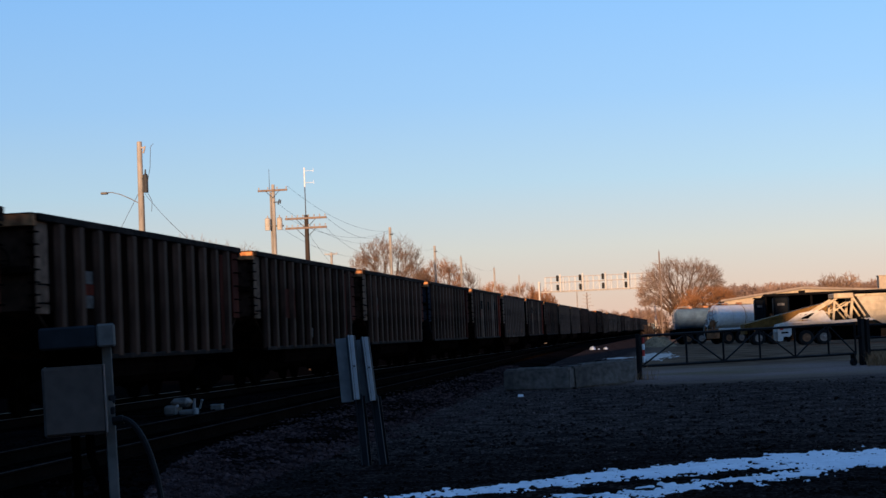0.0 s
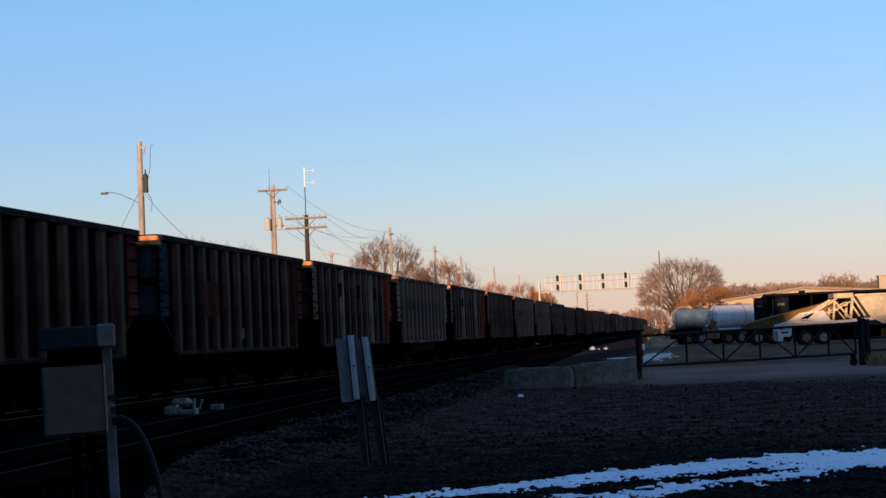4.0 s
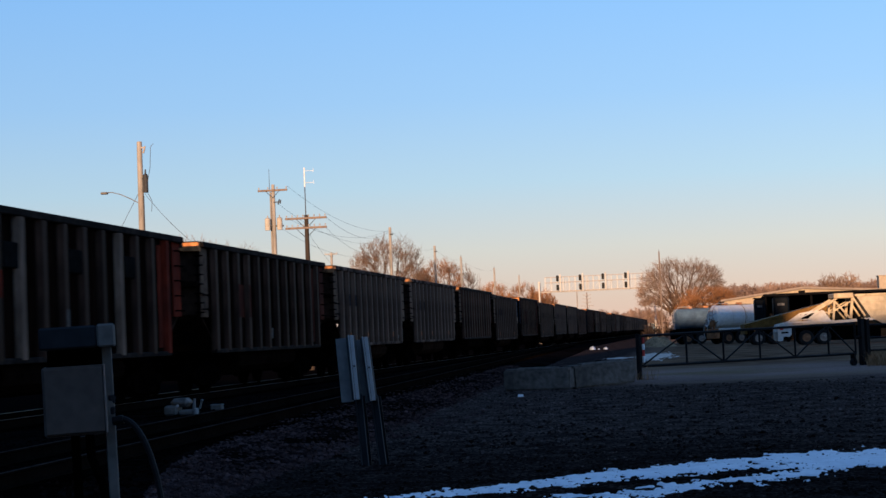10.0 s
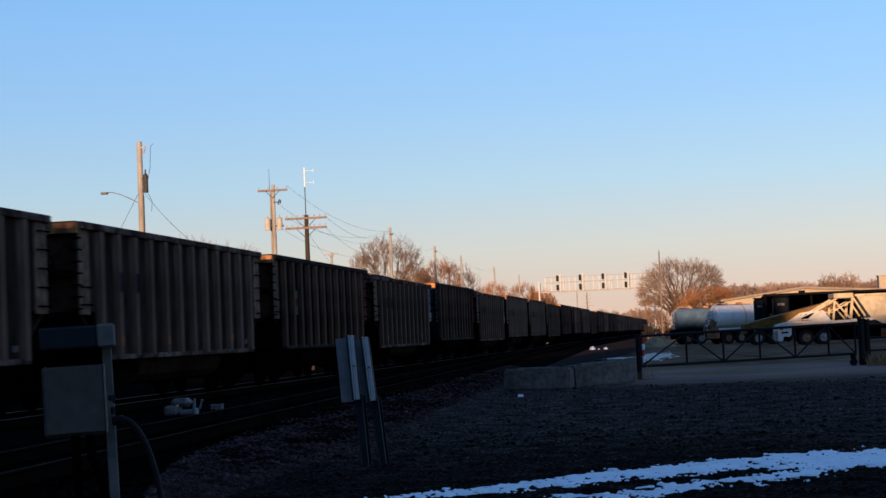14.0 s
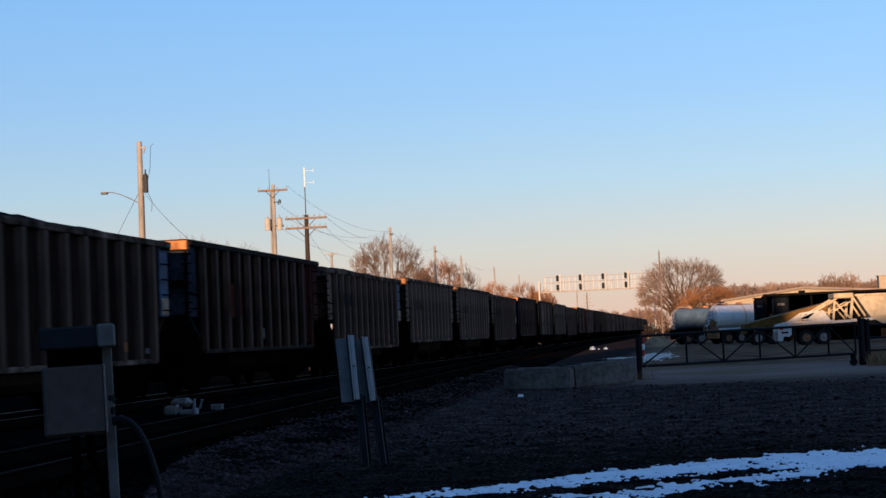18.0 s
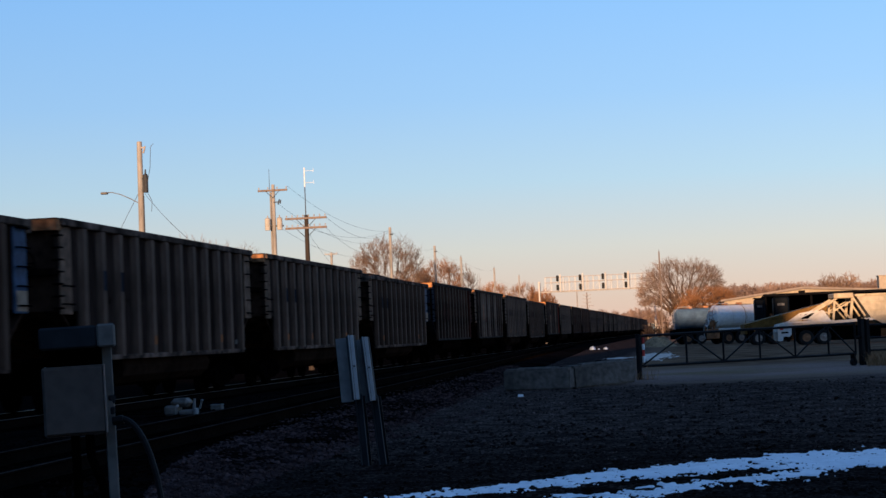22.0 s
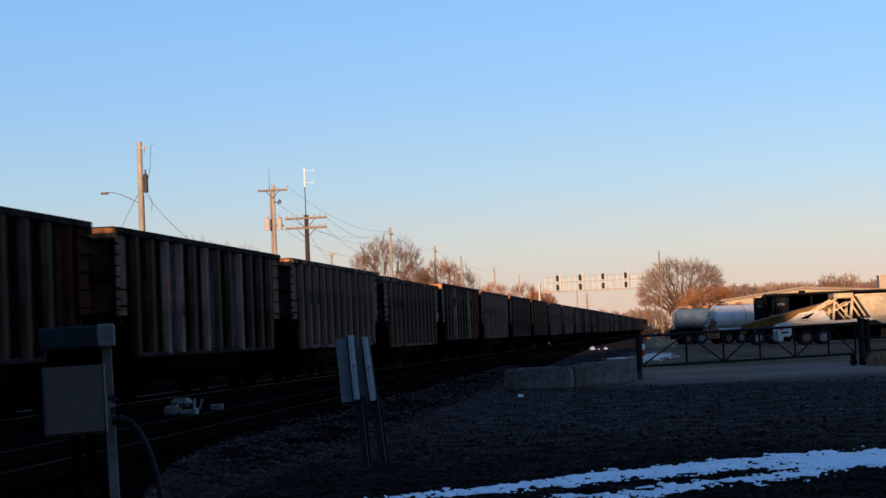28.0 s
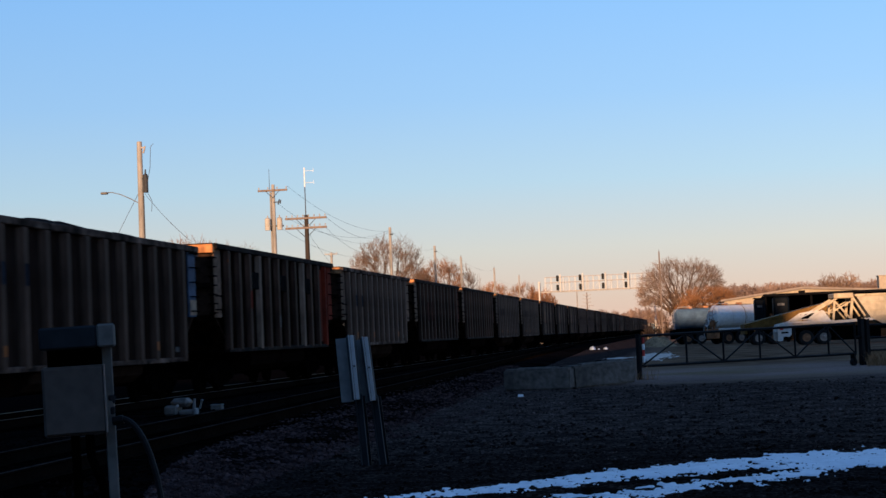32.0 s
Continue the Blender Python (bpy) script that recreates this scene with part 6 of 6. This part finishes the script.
def yellow_trailer():
    ob = thing("yellow_hopper_trailer", pose(4.15, 131, 0, 0, 0, 6), "mustard-yellow hopper trailer with sloping sides", "trailer")
    for x in (1.05, 2.3):
        for y in (0.0, 2.0):
            wheel(ob, x, y, x < 2)
    part("hopper_side", Form().prism([(0.05, 1.46), (6.5, 2.92), (7.1, 2.92), (6.8, 1.9), (5.2, 1.6), (3.0, 1.35), (0.6, 1.2)], "y", -0.2, 2.2), M_YELLOW, ob)
    part("top_rim", Form().prism([(0.0, 1.46), (6.5, 2.93), (7.2, 2.94), (7.2, 3.06), (6.45, 3.06), (0.0, 1.60)], "y", -0.26, 2.26), M_YELLOW, ob)
    for x in (4.2, 5.4, 6.6):
        part("side_rib", Form().soft(x - 0.05, x + 0.05, -0.26, -0.2, 1.62, 1.46 + 0.222 * min(x, 6.5), 0.01), M_YELLOW, ob)
    part("side_rail", Form().prism([(0.9, 1.42), (5.6, 2.05), (6.8, 2.12), (6.8, 2.04), (5.6, 1.96), (0.9, 1.33)], "y", -0.25, -0.201), M_YELLOW, ob)
    part("frame", Form().soft(0.1, 9.5, 0.3, 1.7, 0.8, 1.1, 0.02), M_UNDER, ob)
    part("tail_beam", Form().soft(0.0, 0.2, -0.2, 2.2, 0.85, 1.5, 0.02), M_YELLOW, ob)
    part("mud_flap", Form().box(0.38, 0.4, -0.2, 0.4, 0.3, 1.1), M_TYRE, ob)


yellow_trailer()


def tank_trailer(x, y, turn, r, L, zc, m, label, rusty):
    ob = thing("tank_trailer", pose(x, y, 0, 0, 0, turn), label, "tank trailer", "tank trailers on the yard")
    f = Form()
    f.tube((0.25, 0, zc), (L - 0.25, 0, zc), r, r, 28, False)
    for a, b, k in ((0.25, 0.1, 0.86), (L - 0.25, L - 0.1, 0.86)):
        f.tube((a, 0, zc), (b, 0, zc), r, r * k, 28, False)
        f.tube((b, 0, zc), (b + (0.1 if b > a else -0.1), 0, zc), r * k, r * 0.3, 28, True)
    part("tank_shell", f, m, ob, smooth=False)
    for k in range(4):
        a = 0.3 + k * (L - 0.6) / 3
        part("hoop", Form().tube((a - 0.04, 0, zc), (a + 0.04, 0, zc), r + 0.025, r + 0.025, 28), m, ob)
    part("walkway", Form().box(0.6, L - 0.6, -0.25, 0.25, zc + r + 0.01, zc + r + 0.05), M_DARKMETAL, ob)
    for a in (L * 0.3, L * 0.62):
        part("hatch", Form().tube((a, 0, zc + r), (a, 0, zc + r + 0.2), 0.28, 0.26, 14), M_RUSTY, ob)
    part("hand_rail", Form().path([(0.2, -0.3, zc + r * 0.9), (0.35, -0.3, zc + r + 0.16), (1.5, -0.3, zc + r + 0.16), (1.7, -0.3, zc + r)], 0.02, 5), M_ALU, ob)
    part("frame", Form().soft(0, L, -0.45, 0.45, zc - r - 0.25, zc - r + 0.05, 0.02), M_UNDER, ob)
    part("skirt", Form().soft(0.1, L * 0.55, -0.98, -0.9, zc - r - 0.22, zc - r + 0.06, 0.02), m if rusty else M_UNDER, ob)
    part("tank_stain", Form().tube((L * 0.62, 0, zc), (L * 0.66, 0, zc), r + 0.012, r + 0.012, 28), M_TAN if rusty else m, ob)
    part("axle_box", Form().soft(0.4, L - 1.8, -0.9, 0.9, 0.3, zc - r - 0.2, 0.03), M_UNDER, ob)
    lad = Form()
    for s in (-0.5, 0.1):
        lad.path([(-0.12, s, 0.7), (-0.2, s, zc + r * 0.6), (0.1, s, zc + r * 0.95)], 0.022, 5)
    for k in range(7):
        lad.tube((-0.15, -0.5, 0.9 + 0.32 * k), (-0.15, 0.1, 0.9 + 0.32 * k), 0.02, 0.02, 5)
    part("ladder", lad, M_RUSTY if rusty else M_ALU, ob)
    part("rear_cabinet", Form().soft(-0.3, 0.2, -0.9, 0.5, 0.5, 1.35, 0.03), M_RUSTY if rusty else M_UNDER, ob)
    if rusty:
        for k, (yy, z0, z1, mm) in enumerate(((-0.95, 0.5, 2.0, M_RUSTY), (-0.62, 0.6, 2.7, M_ALU), (-0.3, 1.3, 2.3, M_RUSTY), (0.25, 0.7, 2.9, M_ALU), (0.55, 0.9, 2.2, M_RUSTY), (0.85, 0.5, 1.9, M_ALU))):
            part("pipe", Form().path([(-0.2, yy, z0), (-0.3, yy, z0 + 0.3), (-0.28, yy + 0.1, (z0 + z1) / 2), (-0.22, yy + 0.05, z1 - 0.2), (0.05, yy, z1)], 0.035, 6), mm, ob)
        part("valve_manifold", Form().soft(-0.42, -0.15, -0.9, 0.7, 1.05, 1.2, 0.03).tube((-0.45, -0.5, 1.12), (-0.45, 0.4, 1.12), 0.07, 0.07, 8), M_RUSTY, ob)
        part("hose", Form().path([(-0.3 + 0.05 * math.cos(a * 2.1), 0.35 + 0.32 * math.cos(a), 1.9 + 0.32 * math.sin(a)) for a in [0.35 * i for i in range(36)]], 0.03, 6), M_TAPE, ob)
        part("hose_reel_frame", Form().soft(-0.34, -0.31, -0.85, 0.15, 0.5, 1.35, 0.01).soft(-0.3, -0.1, -0.7, -0.25, 1.36, 2.1, 0.05).tube((-0.36, -0.45, 1.75), (-0.12, -0.45, 1.75), 0.26, 0.26, 14), M_RUSTY, ob)
    for a in (0.95, 2.2):
        for s in (-1, 1):
            wheel(ob, a, s * 0.95, a > 2)
    part("landing_leg", Form().box(L - 1.6, L - 1.45, -0.6, -0.45, 0, zc - r), M_UNDER, ob)
    part("front_support", Form().box(L - 0.9, L - 0.5, -0.3, 0.3, 0.0, zc - r), M_UNDER, ob)


tank_trailer(1.95, 147.6, 30, 1.02, 4.5, 2.33, M_TANKWHITE, "white cylindrical tank trailer with a rusty rear ladder", True)
tank_trailer(-1.35, 157.5, 18, 0.97, 5.0, 2.32, M_GREYTANK, "pale grey tank trailer parked beside a white one", False)


def far_van():
    ob = thing("box_van", pose(-9.8, 460, 0, 0, 0, 8), "far white box van beyond the signal bridge", "van")
    part("cargo_box", Form().soft(-1.1, 1.1, -2.4, 1.6, 0.8, 3.0, 0.06), M_WHITEPAINT, ob)
    part("cab", Form().soft(-1.0, 1.0, 1.6, 3.2, 0.6, 2.2, 0.15), M_WHITEPAINT, ob)
    part("rear_door", Form().soft(-0.9, 0.9, -2.44, -2.41, 0.95, 2.8, 0.01), M_GREYTANK, ob)
    for x in (-0.9, 0.9):
        for y in (-1.4, 2.3):
            part("wheel", Form().tube((x - 0.12, y, 0.4), (x + 0.12, y, 0.4), 0.4, 0.4, 14), M_TYRE, ob)


far_van()

ties()


def motions():
    """The train rolls past at one speed; every car follows the track."""
    times = [0.0, 0.1, 0.5] + [float(i) for i in range(1, 32)] + [31.5, 31.9, 32.0]
    for car, s0 in train:
        walk(car, [(t, on_track(s0 - SPEED * t)) for t in times])
    # the wheels of the cars that pass close by roll on the rails
    step = 2.0 / FPS
    spin = math.degrees(SPEED / 0.457)
    for car, s0 in train[3:26]:
        for truck in car.children:
            if truck.name.startswith("truck"):
                for axle in truck.children:
                    if axle.name.startswith("wheel_set"):
                        y = axle.matrix_basis.translation.y
                        walk(axle, [(i * step, pose(0, y, 0.457, spin * i * step % 360)) for i in range(481)])


motions()
